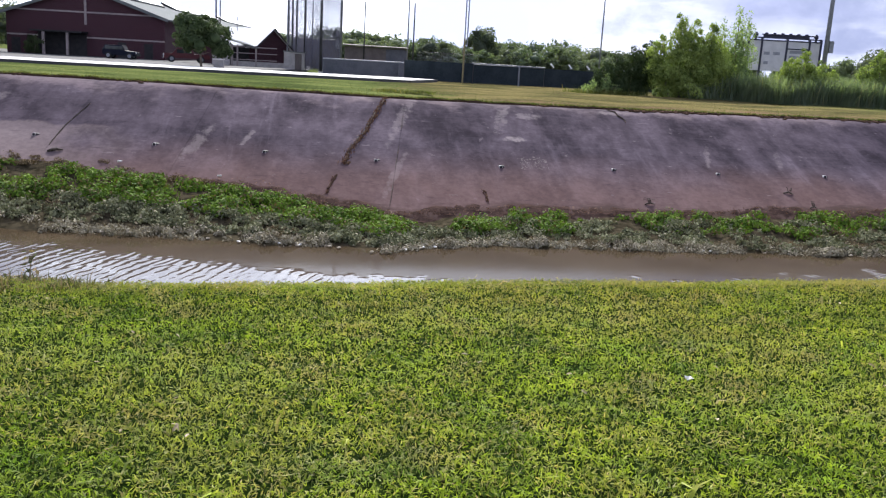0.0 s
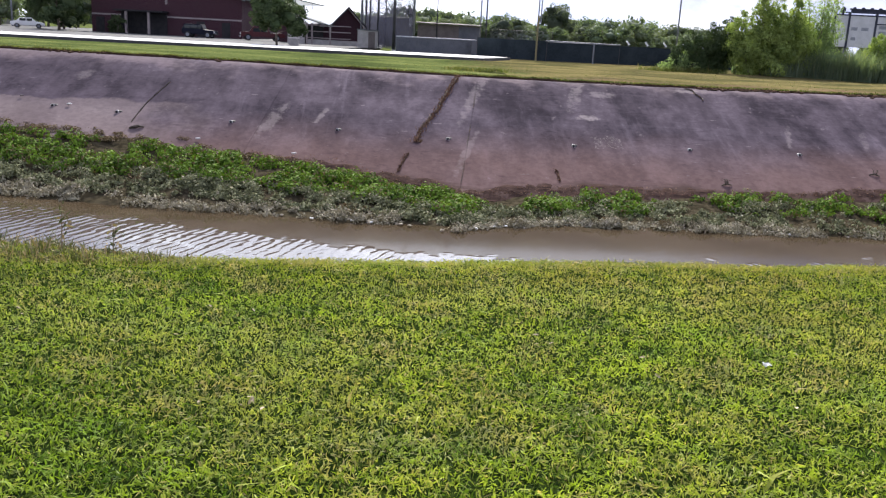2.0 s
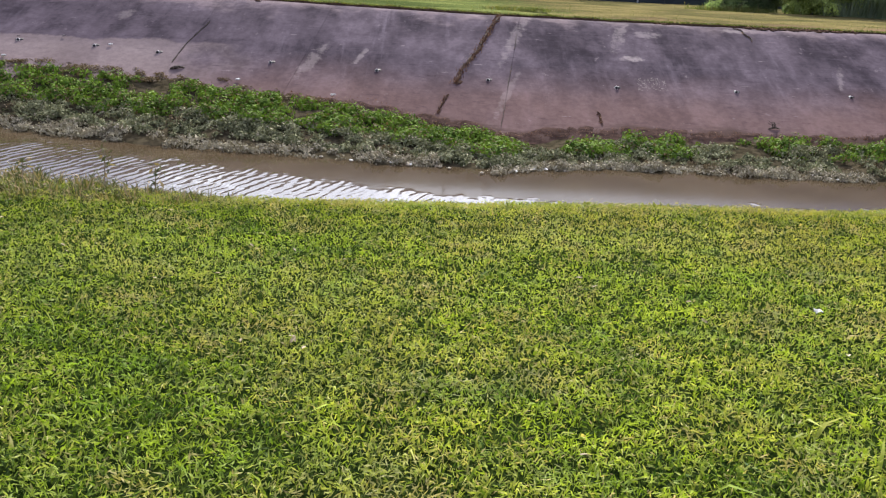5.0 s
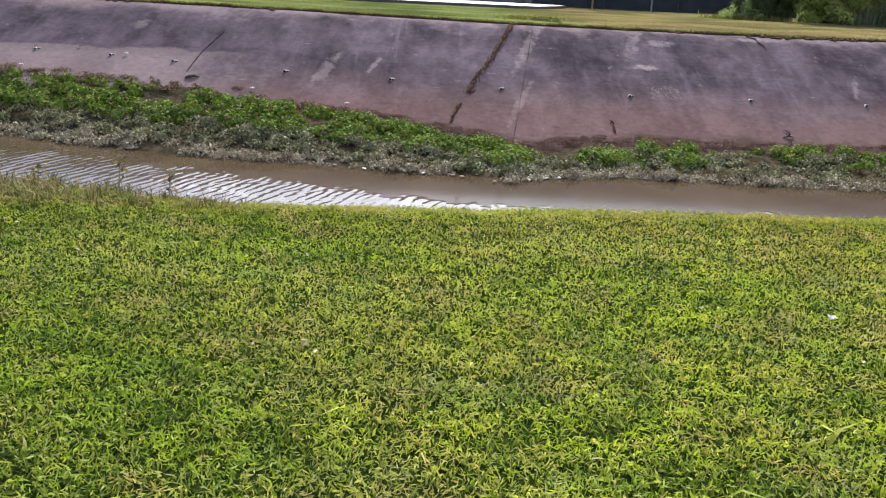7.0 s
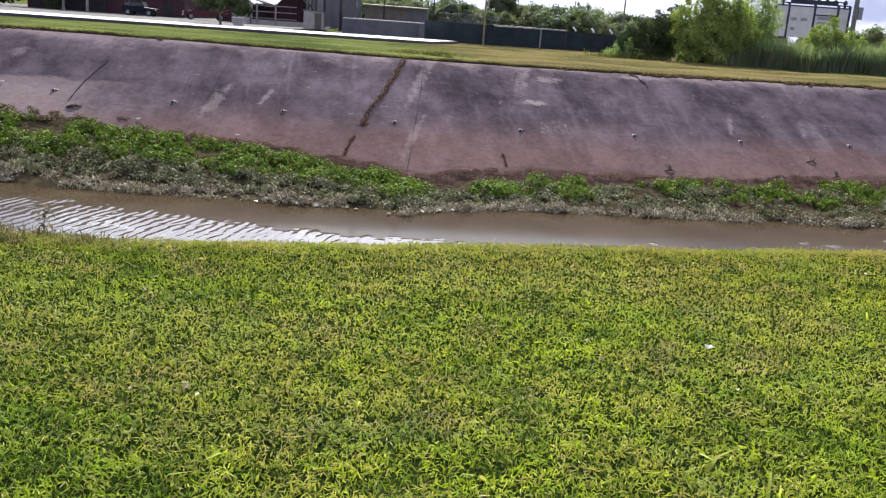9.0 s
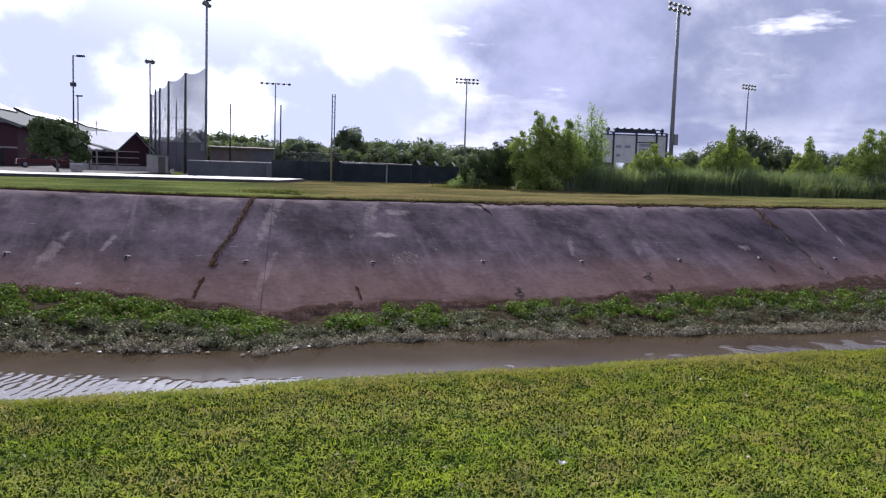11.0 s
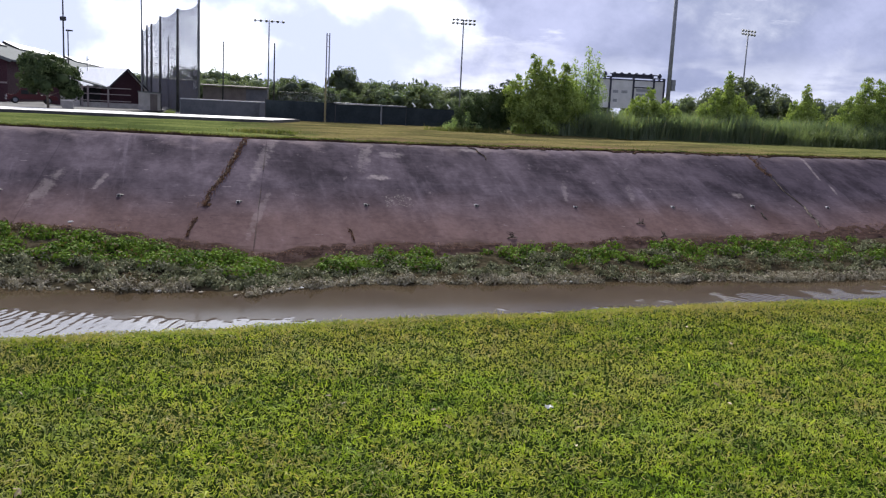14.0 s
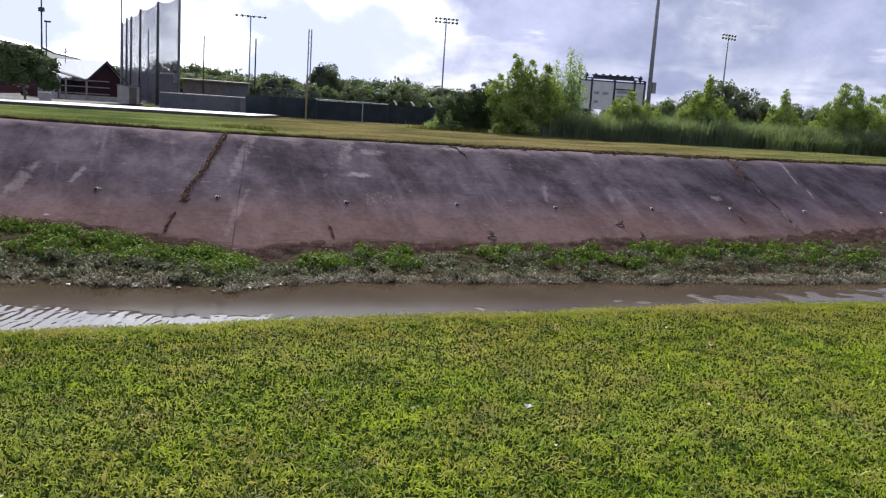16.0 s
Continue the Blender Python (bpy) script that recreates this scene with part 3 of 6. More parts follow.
def lip(x):
    """How much further up the slope the concrete ends."""
    return lerp(x, [-60, -24, -15, -8, -2, 2.6, 9, 20, 30, 40, 90], [0.8, 0.75, 0.65, 0.48, 0.28, 0.12, 0.03, 0.08, 0.18, 0.34, 0.5])


def lining_z(y, x):
    e = 41.4 + lip(x)
    u = np.clip(y - e, 0, 1.5)
    return -0.3 - (42 - np.minimum(y, e)) * SLOPE + SLOPE * (u - u * u / 3.0)


def land_z(x, y):
    x, y = np.broadcast_arrays(np.asarray(x, float), np.asarray(y, float))
    u = np.maximum(y - crest_start(x), 0)
    near = np.where(u < 1.6, -0.127 * u * u, -0.325 - 0.4064 * (u - 1.6))
    wf, ft = water_far(x), foot(x)
    bank = WATER_Z - 0.05 + (lining_z(ft, x) - WATER_Z) * np.clip((y - wf) / (ft - wf), -0.4, 1.0)
    z = np.maximum(near, -5.0)
    z = np.where(y > 20, np.maximum(bank, -5.0), z)
    z = np.where(y > ft, lining_z(y, x) - 0.16, z)
    far = -0.25 - np.clip((y - 43) / 40, 0, 1) * 0.08 + 0.40 * lip(x) * np.clip((72 - y) / 28, 0, 1) ** 1.5
    return np.where(y > 42.85 + lip(x), far, z)


xs = np.concatenate([-np.geomspace(1500, 31, 24), np.arange(-30, 62.1, 0.6), np.geomspace(63, 2500, 28)])
ys = np.concatenate([-np.geomspace(600, 2, 14), np.arange(-1.5, 9, 0.25), np.arange(9, 26, 0.8), np.arange(26, 46, 0.35), np.arange(46, 80, 0.8), np.arange(80, 96, 2.0), np.geomspace(98, 4000, 30)])
gx, gy = np.meshgrid(xs, ys)
gz = land_z(gx, gy)
rough_part = (np.abs(gx) < 70) & (gy < 100) & (gy > -3)
gz = gz + np.where(rough_part & ((gy < 8) | (gy > 43.6)), 0.025 * lump(gx, gy, 0.5), 0) + np.where(rough_part & (gy > 44.5) & (gy < 79), 0.16 * lump(gx, gy, 0.22, 3.0), 0) + np.where(rough_part & (gy > 27) & (gy < 36) & (gy < foot(gx)), 0.16 * lump(gx, gy, 0.9, 5.0), 0)
nx, ny = len(xs), len(ys)
ij = (np.arange(ny - 1)[:, None] * nx + np.arange(nx - 1)[None]).ravel()
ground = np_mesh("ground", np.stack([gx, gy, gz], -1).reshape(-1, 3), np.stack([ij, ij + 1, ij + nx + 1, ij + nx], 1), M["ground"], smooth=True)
tagged(ground, "grassy ground with a drainage channel cut through it", "ground", kind="structure")

def smooth(v, lo, hi):
    u = np.clip((v - lo) / (hi - lo), 0, 1)
    return u * u * (3 - 2 * u)


def ripple(x, y):
    """Short wind waves: across the channel upstream, the other way downstream, calm in between."""
    drift = lump(x, y, 0.35, 2.0)
    left = smooth(lerp(x, [-30, -15.5, -7.4, 2.0, 6.0, 14.0], [33.0, 30.2, 26.4, 23.95, 22.95, 22.5]) + 0.7 * drift + 1.0 * lump(x, y, 1.5, 5.0) + 0.5 * lump(x, y, 4.0, 6.0) - y, 0.0, 0.3)
    right = smooth(lerp(x, [2.0, 9.0, 13.0, 22.0, 30.0], [22.4, 23.6, 24.5, 26.2, 27.3]) + 1.0 * drift + 1.8 * lump(x, y, 1.5, 7.0) - y, 0.0, 0.22) * smooth(x, 5.0, 9.0)
    h = 0
    for angle, length, size, mask, seed in ((74, 0.31, 0.78, left, 1.0), (66, 0.22, 0.25, left, 3.0), (122, 0.27, 0.72, right, 5.0), (112, 0.21, 0.3, right, 7.0)):
        a = radians(angle)
        across = (-x * math.sin(a) + y * math.cos(a)) / length + 0.40 * lump(x, y, 0.8, seed) + 0.32 * lump(x, y, 2.6, seed + 0.5)
        crest = 1 - np.abs(np.sin(math.pi * across)) ** 0.85
        h = h + size * mask * crest * np.clip(0.85 + 0.9 * lump(x, y, 1.1, seed + 9.0), 0.1, 1.6)
    return 0.0145 * h, np.maximum(left, 0.4 * right)


wx = np.concatenate([[-200, -120, -80, -50, -38], np.arange(-24, 34, 0.06), [40, 50, 70, 110, 200]])
wy = np.concatenate([[15.5, 18.0, 21.0], np.arange(22.6, 30.2, 0.05), [31.0, 34.0]])
ax, ay = np.meshgrid(wx, wy)
inside = (np.abs(ax - 5) < 29) & (ay > 22) & (ay < 30.5)
az = np.full(ax.shape, WATER_Z)
waves = np.zeros(ax.shape)
height, waves[inside] = ripple(ax[inside], ay[inside])
az[inside] += height
ij = (np.arange(len(wy) - 1)[:, None] * len(wx) + np.arange(len(wx) - 1)[None]).ravel()
water = np_mesh("water", np.stack([ax, ay, az], -1).reshape(-1, 3), np.stack([ij, ij + 1, ij + len(wx) + 1, ij + len(wx)], 1), M["water"], smooth=True)
water.data.attributes.new("waves", "FLOAT", "POINT").data.foreach_set("value", waves.ravel().astype(np.float32))
tagged(water, "muddy brown channel water, rippled in places", "water", kind="structure")

# ---- concrete lining of the far bank, panel by panel ----
lining = thing("concrete_lining", (0, 38, -2), "dark weathered concrete slope paving with stained joints", "channel lining", kind="structure")
JOINTS = [-60, -46, -36, -26, -18.6, -11.2, -6.0, 2.78, 29.72, 33.05, 43, 53, 64, 78, 100]
rows_y = np.concatenate([np.arange(30.6, 41.4, 0.6), np.arange(41.4, 42.85, 0.16), [42.9]])
for i in range(len(JOINTS) - 1):
    gap = 0.008 if JOINTS[i] in (-11.2, 2.78, 29.72) else 0.0003
    x0, x1 = JOINTS[i] + gap, JOINTS[i + 1] - gap
    tilt = rng.uniform(-0.002, 0.002)
    w = max(9, int((x1 - x0) / 0.8))
    us = np.linspace(0, 1, w)
    px = x0 + (x1 - x0) * us[None] + 0.13 * (rows_y[:, None] - 36)
    py = rows_y[:, None] + np.where(rows_y[:, None] > 41.3, lip(px), 0)
    pz = lining_z(py, px) + tilt + 0.02 * lump(px, py, 0.35, 2.0)
    top = np.stack([px, py, pz], -1).reshape(-1, 3)
    low = top - [0, 0.04, 0.13]
    h = len(rows_y)
    q = (np.arange(h - 1)[:, None] * w + np.arange(w - 1)[None]).ravel()
    f = [np.stack([q, q + 1, q + w + 1, q + w], 1)]
    n = w * h
    rim = np.concatenate([np.arange(w), np.arange(1, h) * w + w - 1, np.arange(w - 2, -1, -1) + (h - 1) * w, np.arange(h - 2, 0, -1) * w])
    m = len(rim)
    edge_top, edge_low = n + np.arange(m), n + m + np.arange(m)
    f.append(np.stack([edge_top, edge_low, np.roll(edge_low, -1), np.roll(edge_top, -1)], 1))
    pan = np_mesh("panel", np.concatenate([top, top[rim], low[rim]]) - [0, 38, -2], np.concatenate(f), M["concrete"], lining)
    pan.data.polygons.foreach_set("use_smooth", np.arange(len(pan.data.polygons)) < len(f[0]))


def on_lining(x, y, up=0.0):
    return Vector((x, y, float(lining_z(y, x)) + up))


def strip_points(line, step, spread):
    """Points scattered along a line (x, y) on the lining."""
    out = []
    for (xa, ya), (xb, yb) in zip(line, line[1:]):
        n = max(2, int(math.hypot(xb - xa, yb - ya) / step))
        for u in rng.uniform(0, 1, n):
            x, y = xa + (xb - xa) * u + rng.normal() * spread, ya + (yb - ya) * u
            out.append(on_lining(x, y))
    return np.array(out)


def crack(line, width, label, sparse=0.016, fill="soil"):
    """A ragged, soil-filled crack with dry tufts growing in it."""
    root = thing("crack", on_lining(*line[0]), label, "crack", kind="structure")
    bm = bmesh.new()
    prev = None
    o = root.location
    for (xa, ya), (xb, yb) in zip(line, line[1:]):
        n = max(3, int(math.hypot(xb - xa, yb - ya) / 0.12))
        for k in range(n):
            u = k / n
            y = ya + (yb - ya) * u
            x = xa + (xb - xa) * u + rng.normal() * width * 0.18 + width * 0.6 * noise.noise((xa, y * 1.3, 2.2))
            w = width * rng.uniform(0.25, 0.8) * (1 + 0.8 * noise.noise((y * 0.9, xa, 5.1)))
            ring = [bm.verts.new(on_lining(x + s * w / 2, y, h) - o) for s, h in ((-1, -0.02), (-0.4, 0.05 * rng.uniform(0.5, 1.5)), (0.4, 0.05 * rng.uniform(0.5, 1.5)), (1, -0.02))]
            if prev:
                for a in range(3):
                    bm.faces.new((prev[a], prev[a + 1], ring[a + 1], ring[a]))
            prev = ring
    part("soil", bm, M[fill], root)
    pts = strip_points(line, sparse, width * 0.30)
    v, f = blades(pts - np.array(o), 0.04 + 0.36 * width, 0.02, 1.1)
    np_mesh("tuft", v, f, M["dry_tuft"], root)
    return root


crack([(2.75, 42.8), (2.56, 42.07), (2.1, 40.46), (1.41, 38.3), (0.91, 37.2), (0.62, 36.0)], 0.30, "wide crack in the concrete filled with soil and dry grass")
crack([(2.62, 42.3), (2.30, 41.2), (2.02, 40.4), (1.66, 39.3), (1.34, 38.4), (0.96, 37.4), (0.70, 36.5)], 0.14, "dark open seam along the soil-filled crack", 0.2, "wood")
crack([(0.62, 36.2), (0.45, 35.9)], 0.4, "clump of debris caught in a concrete crack")
crack([(0.3, 35.1), (0.18, 34.7), (0.05, 34.2), (-0.1, 33.6)], 0.16, "thin soil-filled crack low on the concrete")
crack([(30.4, 42.8), (30.29, 42.1), (30.1, 41.0), (29.97, 39.9)], 0.42, "broken soil-filled joint in the concrete", 0.05)
crack([(29.97, 39.9), (29.72, 38.3), (29.8, 36.9)], 0.07, "hairline joint in the concrete", 0.3, "wood")
crack([(29.83, 36.95), (29.5, 35.8), (29.26, 34.8)], 0.20, "dark open crack in the concrete", 0.15, "wood")
crack([(26.87, 36.1), (26.7, 35.4)], 0.20, "short dark crack in the concrete", 0.15, "wood")
crack([(-11.1, 36.6), (-11.04, 37.4), (-10.9, 38.4), (-10.4, 40.4)], 0.035, "thin weedy crack in the concrete", 0.25, "wood")
crack([(13.75, 42.4), (14.05, 42.0), (13.95, 41.6), (14.2, 41.2), (14.15, 40.8)], 0.09, "thin dark crack near the top of the concrete", 0.05, "wood")
crack([(2.40, 33.1), (2.60, 34.6)], 0.045, "dark gap in an open concrete joint", 0.3, "wood")
crack([(2.76, 35.9), (3.02, 37.8)], 0.035, "dark gap in an open concrete joint", 0.3, "wood")
crack([(3.2, 39.2), (3.36, 40.5)], 0.03, "dark gap in an open concrete joint", 0.3, "wood")
crack([(6.25, 34.4), (6.3, 33.4)], 0.10, "hairline crack with a dead stalk")


# chalk scribble: faint bars
bm = bmesh.new()
for k in range(110):
    x, y = 8.15 + 1.25 * rng.uniform(), 36.1 + 1.05 * rng.uniform()
    a = rng.uniform(0, 3.14)
    d = Vector((math.cos(a), math.sin(a))) * rng.uniform(0.015, 0.06)
    n = Vector((-math.sin(a), math.cos(a))) * 0.006
    bm.faces.new([bm.verts.new(on_lining(x + c.x, y + c.y * 1.5, 0.026 + k * 0.0004)) for c in (-d - n, d - n, d + n, -d + n)])
tagged(part("chalk_mark", bm, M["stain"]), "faded chalk strokes on the concrete slope", "chalk marks", kind="stuff")


def weep_pipe(x, y):
    root = thing("weep_pipe", on_lining(x, y), "short stained plastic weep pipe set in the concrete", "drain pipe", "weep pipes")
    root.scale = (0.85, 0.85, 0.85)
    bm = bmesh.new()
    ax = Vector((0, -1, 0.1)).normalized()
    tube(bm, -ax * 0.2, ax * 0.10, 0.085, n=14, caps=False)
    r = bmesh.ops.extrude_edge_only(bm, edges=[e for e in bm.edges if e.is_boundary and all(v.co.y < 0 for v in e.verts)])
    vs = [v for v in r["geom"] if isinstance(v, bmesh.types.BMVert)]
    c = sum((v.co for v in vs), Vector()) / len(vs)
    for v in vs:
        v.co = c + (v.co - c) * 0.78
    part("pipe", bm, M["pvc"], root, smooth=True)
    # A near-black plug stands for the shade inside the pipe.
    part("bore", tube(bmesh.new(), ax * 0.03, ax * 0.085, 0.065, n=12), M["dark"], root)
    # dark flattened lump behind the pipe's mouth
    bm = bmesh.new()
    bmesh.ops.create_icosphere(bm, subdivisions=2, radius=0.16)
    for v in bm.verts:
        v.co = Vector((v.co.x * 1.1 * (1 + 0.3 * noise.noise(v.co * 5)), v.co.y * 0.9, v.co.z * 0.35))
    bmesh.ops.translate(bm, verts=bm.verts, vec=(0.05, 0.10, 0.02))
    part("mortar", bm, M["dark"], root, "dark lumpy collar round the pipe")
    return root


for x, y in [(-17.94, 37.9), (-14.65, 37.7), (-11.9, 37.4), (-7.1, 37.0), (-2.65, 36.75), (1.97, 36.4), (7.27, 36.3), (12.26, 36.4), (17.04, 36.4), (22.17, 36.55), (26.73, 36.75), (31.16, 36.75), (36.2, 36.8), (41.2, 36.9)]:
    weep_pipe(x, y)


def driftwood(x, y, length, rz, label, twigs=2, thick=0.55):
    root = thing("driftwood", on_lining(x, y, 0.02), label, "driftwood", "driftwood")
    bm = bmesh.new()
    pts = [Vector((math.cos(rz) * length * (u - 0.5), math.sin(rz) * length * (u - 0.5) * 0.6, 0.05 * math.sin(3 * u) + math.sin(rz) * length * (u - 0.5) * 0.6 * SLOPE)) for u in (0, 0.3, 0.6, 1)]
    radii = [k * thick for k in (0.035, 0.065, 0.055, 0.03)]
    for k in range(3):
        tube(bm, pts[k], pts[k + 1], radii[k], radii[k + 1], 8)
    for v in bm.verts:
        v.co += Vector((noise.noise(v.co * 6), noise.noise(v.co * 7 + Vector((3, 0, 0))), noise.noise(v.co * 5 + Vector((0, 7, 0))))) * 0.03 * thick
    part("log", bm, M["wood"], root, smooth=True)
    for k in range(twigs):
        bm = bmesh.new()
        p = pts[1 + k % 2].lerp(pts[2], rng.uniform(0, 1))
        q = p + Vector((rng.uniform(-0.16, 0.16), rng.uniform(-0.08, 0.08), rng.uniform(0.08, 0.20)))
        tube(bm, p, q, 0.016, 0.010, 6)
        tube(bm, q, q + Vector((rng.uniform(-0.16, 0.16), 0.05, rng.uniform(0.0, 0.08))), 0.010, 0.005, 5)
        part("twig", bm, M["wood"], root)
    return root


driftwood(-10.75, 36.15, 0.6, 0.35, "dark wet log lying at the foot of the concrete", 0, 1.0)
driftwood(13.05, 33.75, 0.45, 0.1, "dark stump of driftwood with bare twigs", 7)
driftwood(19.68, 34.98, 0.45, -0.2, "short dark branch stranded on the concrete", 4)
driftwood(20.3, 33.9, 0.35, 0.2, "dark lump of driftwood in the weeds", 5)

# ---- weeds on the bank between water and concrete ----


def bank_points(n, x0, x1, lo, hi, clump, bar):
    """Points on the bank between two shares of its breadth, gathered in clumps."""
    x = rng.uniform(x0, x1, n * 3)
    s = rng.uniform(lo, hi, n * 3)
    y = water_far(x) + (foot(x) - water_far(x)) * s
    keep = lump(x, y, clump, 9.0 + lo) > rng.normal(bar, 0.15, n * 3)
    x, y = x[keep][:n], y[keep][:n]
    return x, y


def bank_mounds(name, n, x0, x1, lo, hi, clump, bar, small, large, per, leaf, mat, label, slim=0.6, flat=0.8, loose=0.38):
    """Rounded leafy clumps side by side, lit on top and dark in between."""
    x, y = bank_points(n, x0, x1, lo, hi, clump, bar)
    r = small + (large - small) * rng.uniform(0, 1, len(x)) ** 1.6
    z = land_z(x, y) + 0.16 * lump(x, y, 0.9, 5.0) + 0.14 * lump(x, y, 1.7, 2.0) + 0.10 * r
    c, nn = lobes(np.stack([x, y, z], 1), r, per, -0.2, flat, 0.55, 0.5)
    v, f = skin_leaves(c, nn, leaf, leaf * slim, loose)
    return tagged(np_mesh(name, v, f, mat), label, "weeds", kind="stuff")


bank_mounds("green_weeds", 1150, -30, 3.0, 0.42, 0.90, 0.75, -0.22, 0.14, 0.44, 800, 0.135, M["weed"], "bright green leafy weeds on the channel bank")
bank_mounds("green_weeds", 560, 2.0, 52, 0.46, 0.92, 0.42, 0.02, 0.14, 0.50, 760, 0.14, M["weed"], "bright green leafy weeds in rounded clumps on the bank")
bank_mounds("grey_scrub", 1000, -30, 3.5, 0.16, 0.52, 0.8, -0.3, 0.14, 0.38, 850, 0.12, M["scrub"], "grey-green straggling scrub on the channel bank", 0.6, 0.6, 0.8)
bank_mounds("grey_scrub", 1000, 2.5, 52, 0.10, 0.80, 0.8, -0.15, 0.14, 0.36, 850, 0.12, M["scrub"], "grey-green straggling scrub among the weeds", 0.6, 0.6, 0.8)
bank_mounds("straw_scrub", 1500, -30, 52, 0.0, 0.16, 0.5, -0.14, 0.10, 0.32, 1100, 0.115, M["fringe"], "straw-coloured scrub fringing the waterline", 0.45, 0.8, 0.8)
bank_mounds("brown_weeds", 330, -30, 52, 0.08, 0.55, 0.45, 0.16, 0.14, 0.36, 1300, 0.09, M["dead"], "dead brown weeds in patches on the bank", 0.3, 0.5, 0.9)
bank_mounds("flood_litter", 900, -30, 2.5, 0.86, 1.07, 0.7, -0.15, 0.08, 0.26, 1800, 0.11, M["dead"], "brown flood litter at the foot of the concrete", 0.25, 0.45, 0.8)

# dark mud drifted against the foot of the concrete
mx = np.arange(-6, 52, 0.10)
rows_ = []
for k, u in enumerate(np.linspace(0, 1, 9)):
    broad = np.clip(0.75 + 0.75 * lump(mx, mx * 0, 0.35, 4.0) + 0.35 * lump(mx, mx * 0, 1.6, 2.0), 0.10, 1.6) * lerp(mx, [-6, -2, 1.5, 16, 52], [0.3, 0.55, 1.0, 0.8, 0.6])
    my = foot(mx) - 0.4 + (0.4 + broad) * u + 0.08 * lump(mx, mx * 0 + k, 3.0, 1.0)
    rows_.append(np.stack([mx, my, lining_z(my, mx) - 0.02 + (0.05 + 0.07 * lump(mx, my, 2.6, 6.0) + 0.05 * lump(mx, my, 6.0, 9.0)) * math.sin(math.pi * min(1, 0.15 + u * 0.85)) ** 0.5 - (0.03 if k == 8 else 0)], 1))
q = (np.arange(8)[:, None] * len(mx) + np.arange(len(mx) - 1)[None]).ravel()
mud = np_mesh("mud_drift", np.concatenate(rows_), np.stack([q, q + 1, q + len(mx) + 1, q + len(mx)], 1), M["mud"])
tagged(mud, "dark brown mud and silt drifted against the concrete foot", "mud", kind="structure")
n = 2600
x = rng.uniform(-6, 50, n)
y = foot(x) + rng.uniform(-0.2, 0.9, n) * np.clip(0.5 + 0.8 * lump(x, x * 0, 0.35, 4.0), 0.05, 1.3)
c = np.stack([x, y, lining_z(y, x) + 0.06 + 0.05 * rng.uniform(size=n)], 1)
v, f = leaves(c, 0.13, 0.022, up=3.0)
tagged(np_mesh("flood_litter", v, f, M["dry_tuft"]), "strewn dead stalks on the mud at the concrete foot", "litter", kind="stuff")

# pale scraps along the waterline
for k in range(30):
    x = rng.choice([rng.uniform(-1.6, 0.6), rng.uniform(2.2, 3.6), rng.uniform(-8, 24)])
    y = float(water_far(x)) + rng.uniform(-0.15, 0.35)
    bm = bmesh.new()
    bmesh.ops.create_icosphere(bm, subdivisions=2, radius=0.055)
    for v in bm.verts:
        v.co = Vector((v.co.x * rng.uniform(0.8, 1.6), v.co.y * rng.uniform(0.7, 1.2), v.co.z * rng.uniform(0.3, 0.8)))
    ob = part("scrap", bm, M["fringe"] if k % 3 else M["paper"])
    ob.location = (x, y, max(float(land_z(x, y)), WATER_Z) + 0.05)
    tagged(ob, "pale scrap of litter stranded at the waterline", "litter", "litter at the waterline")

# bottles and rags among the flood litter
for x, y, s in ((-17.91, 36.4, 0.9), (-8.13, 35.4, 0.7), (-18.03, 38.08, 0.5), (-16.16, 38.26, 0.6), (-14.0, 37.72, 0.7), (-4.2, 34.6, 0.7)):
    bm = bmesh.new()
    tube(bm, (-0.11 * s, 0, 0), (0.08 * s, 0.02, 0.015), 0.05 * s, 0.045 * s, 10)
    tube(bm, (0.08 * s, 0.02, 0.015), (0.15 * s, 0.03, 0.02), 0.045 * s, 0.018 * s, 10)
    ob = part("bottle", bm, M["paper"] if s > 0.65 else M["stain"], smooth=True)
    ob.location = on_lining(x, y, 0.07)
    ob.rotation_euler = (0.35, 0, rng.uniform(-0.6, 0.6))
    tagged(ob, "dirty empty bottle stranded on the concrete slope", "bottle", "stranded bottles")

# ---- near lawn ----


def lawn_points(n, x0, x1, y0, y1):
    x, y = rng.uniform(x0, x1, n), rng.uniform(y0, y1, n)
    return np.stack([x, y, land_z(x, y) + 0.025 * lump(x, y, 0.5)], 1)


def lawn(name, pts, height, width, lean, mat, label):
    tuft = 0.75 + 0.25 * lump(pts[:, 0], pts[:, 1], 3.0, 4.0) + 1.2 * lump(pts[:, 0], pts[:, 1], 13.0, 2.0)
    v, f = blades(pts - [0, 0, 0.006], height * np.clip(tuft, 0.3, 1.5), width, lean)
    return tagged(np_mesh(name, v, f, mat), label, "grass", kind="stuff")


def fade(p, x0, x1, y0, y1, soft):
    """Keeps all points of an oblong and ever fewer of those round it."""
    d = np.hypot(np.maximum(np.maximum(x0 - p[:, 0], p[:, 0] - x1), 0), np.maximum(np.maximum(y0 - p[:, 1], p[:, 1] - y1), 0))
    return p[rng.uniform(0, 1, len(p)) > d / soft]


def nearer(p):
    """Thins the points out with their distance from the mown edge of the path."""
    return p[rng.uniform(0, 1, len(p)) < 2.9 / np.maximum(p[:, 1], 2.9)]


def wedge(p):
    """Keeps the lawn between the path and the bank, thinning out beyond its sides."""
    d = np.maximum(np.maximum(-0.62 * p[:, 1] - 0.3 - p[:, 0], p[:, 0] - 1.0 * p[:, 1] - 0.4), 0)
    d = np.maximum(d, np.maximum(2.3 - p[:, 1], 0) * 1.6)
    return p[rng.uniform(0, 1, len(p)) > d / 1.2]


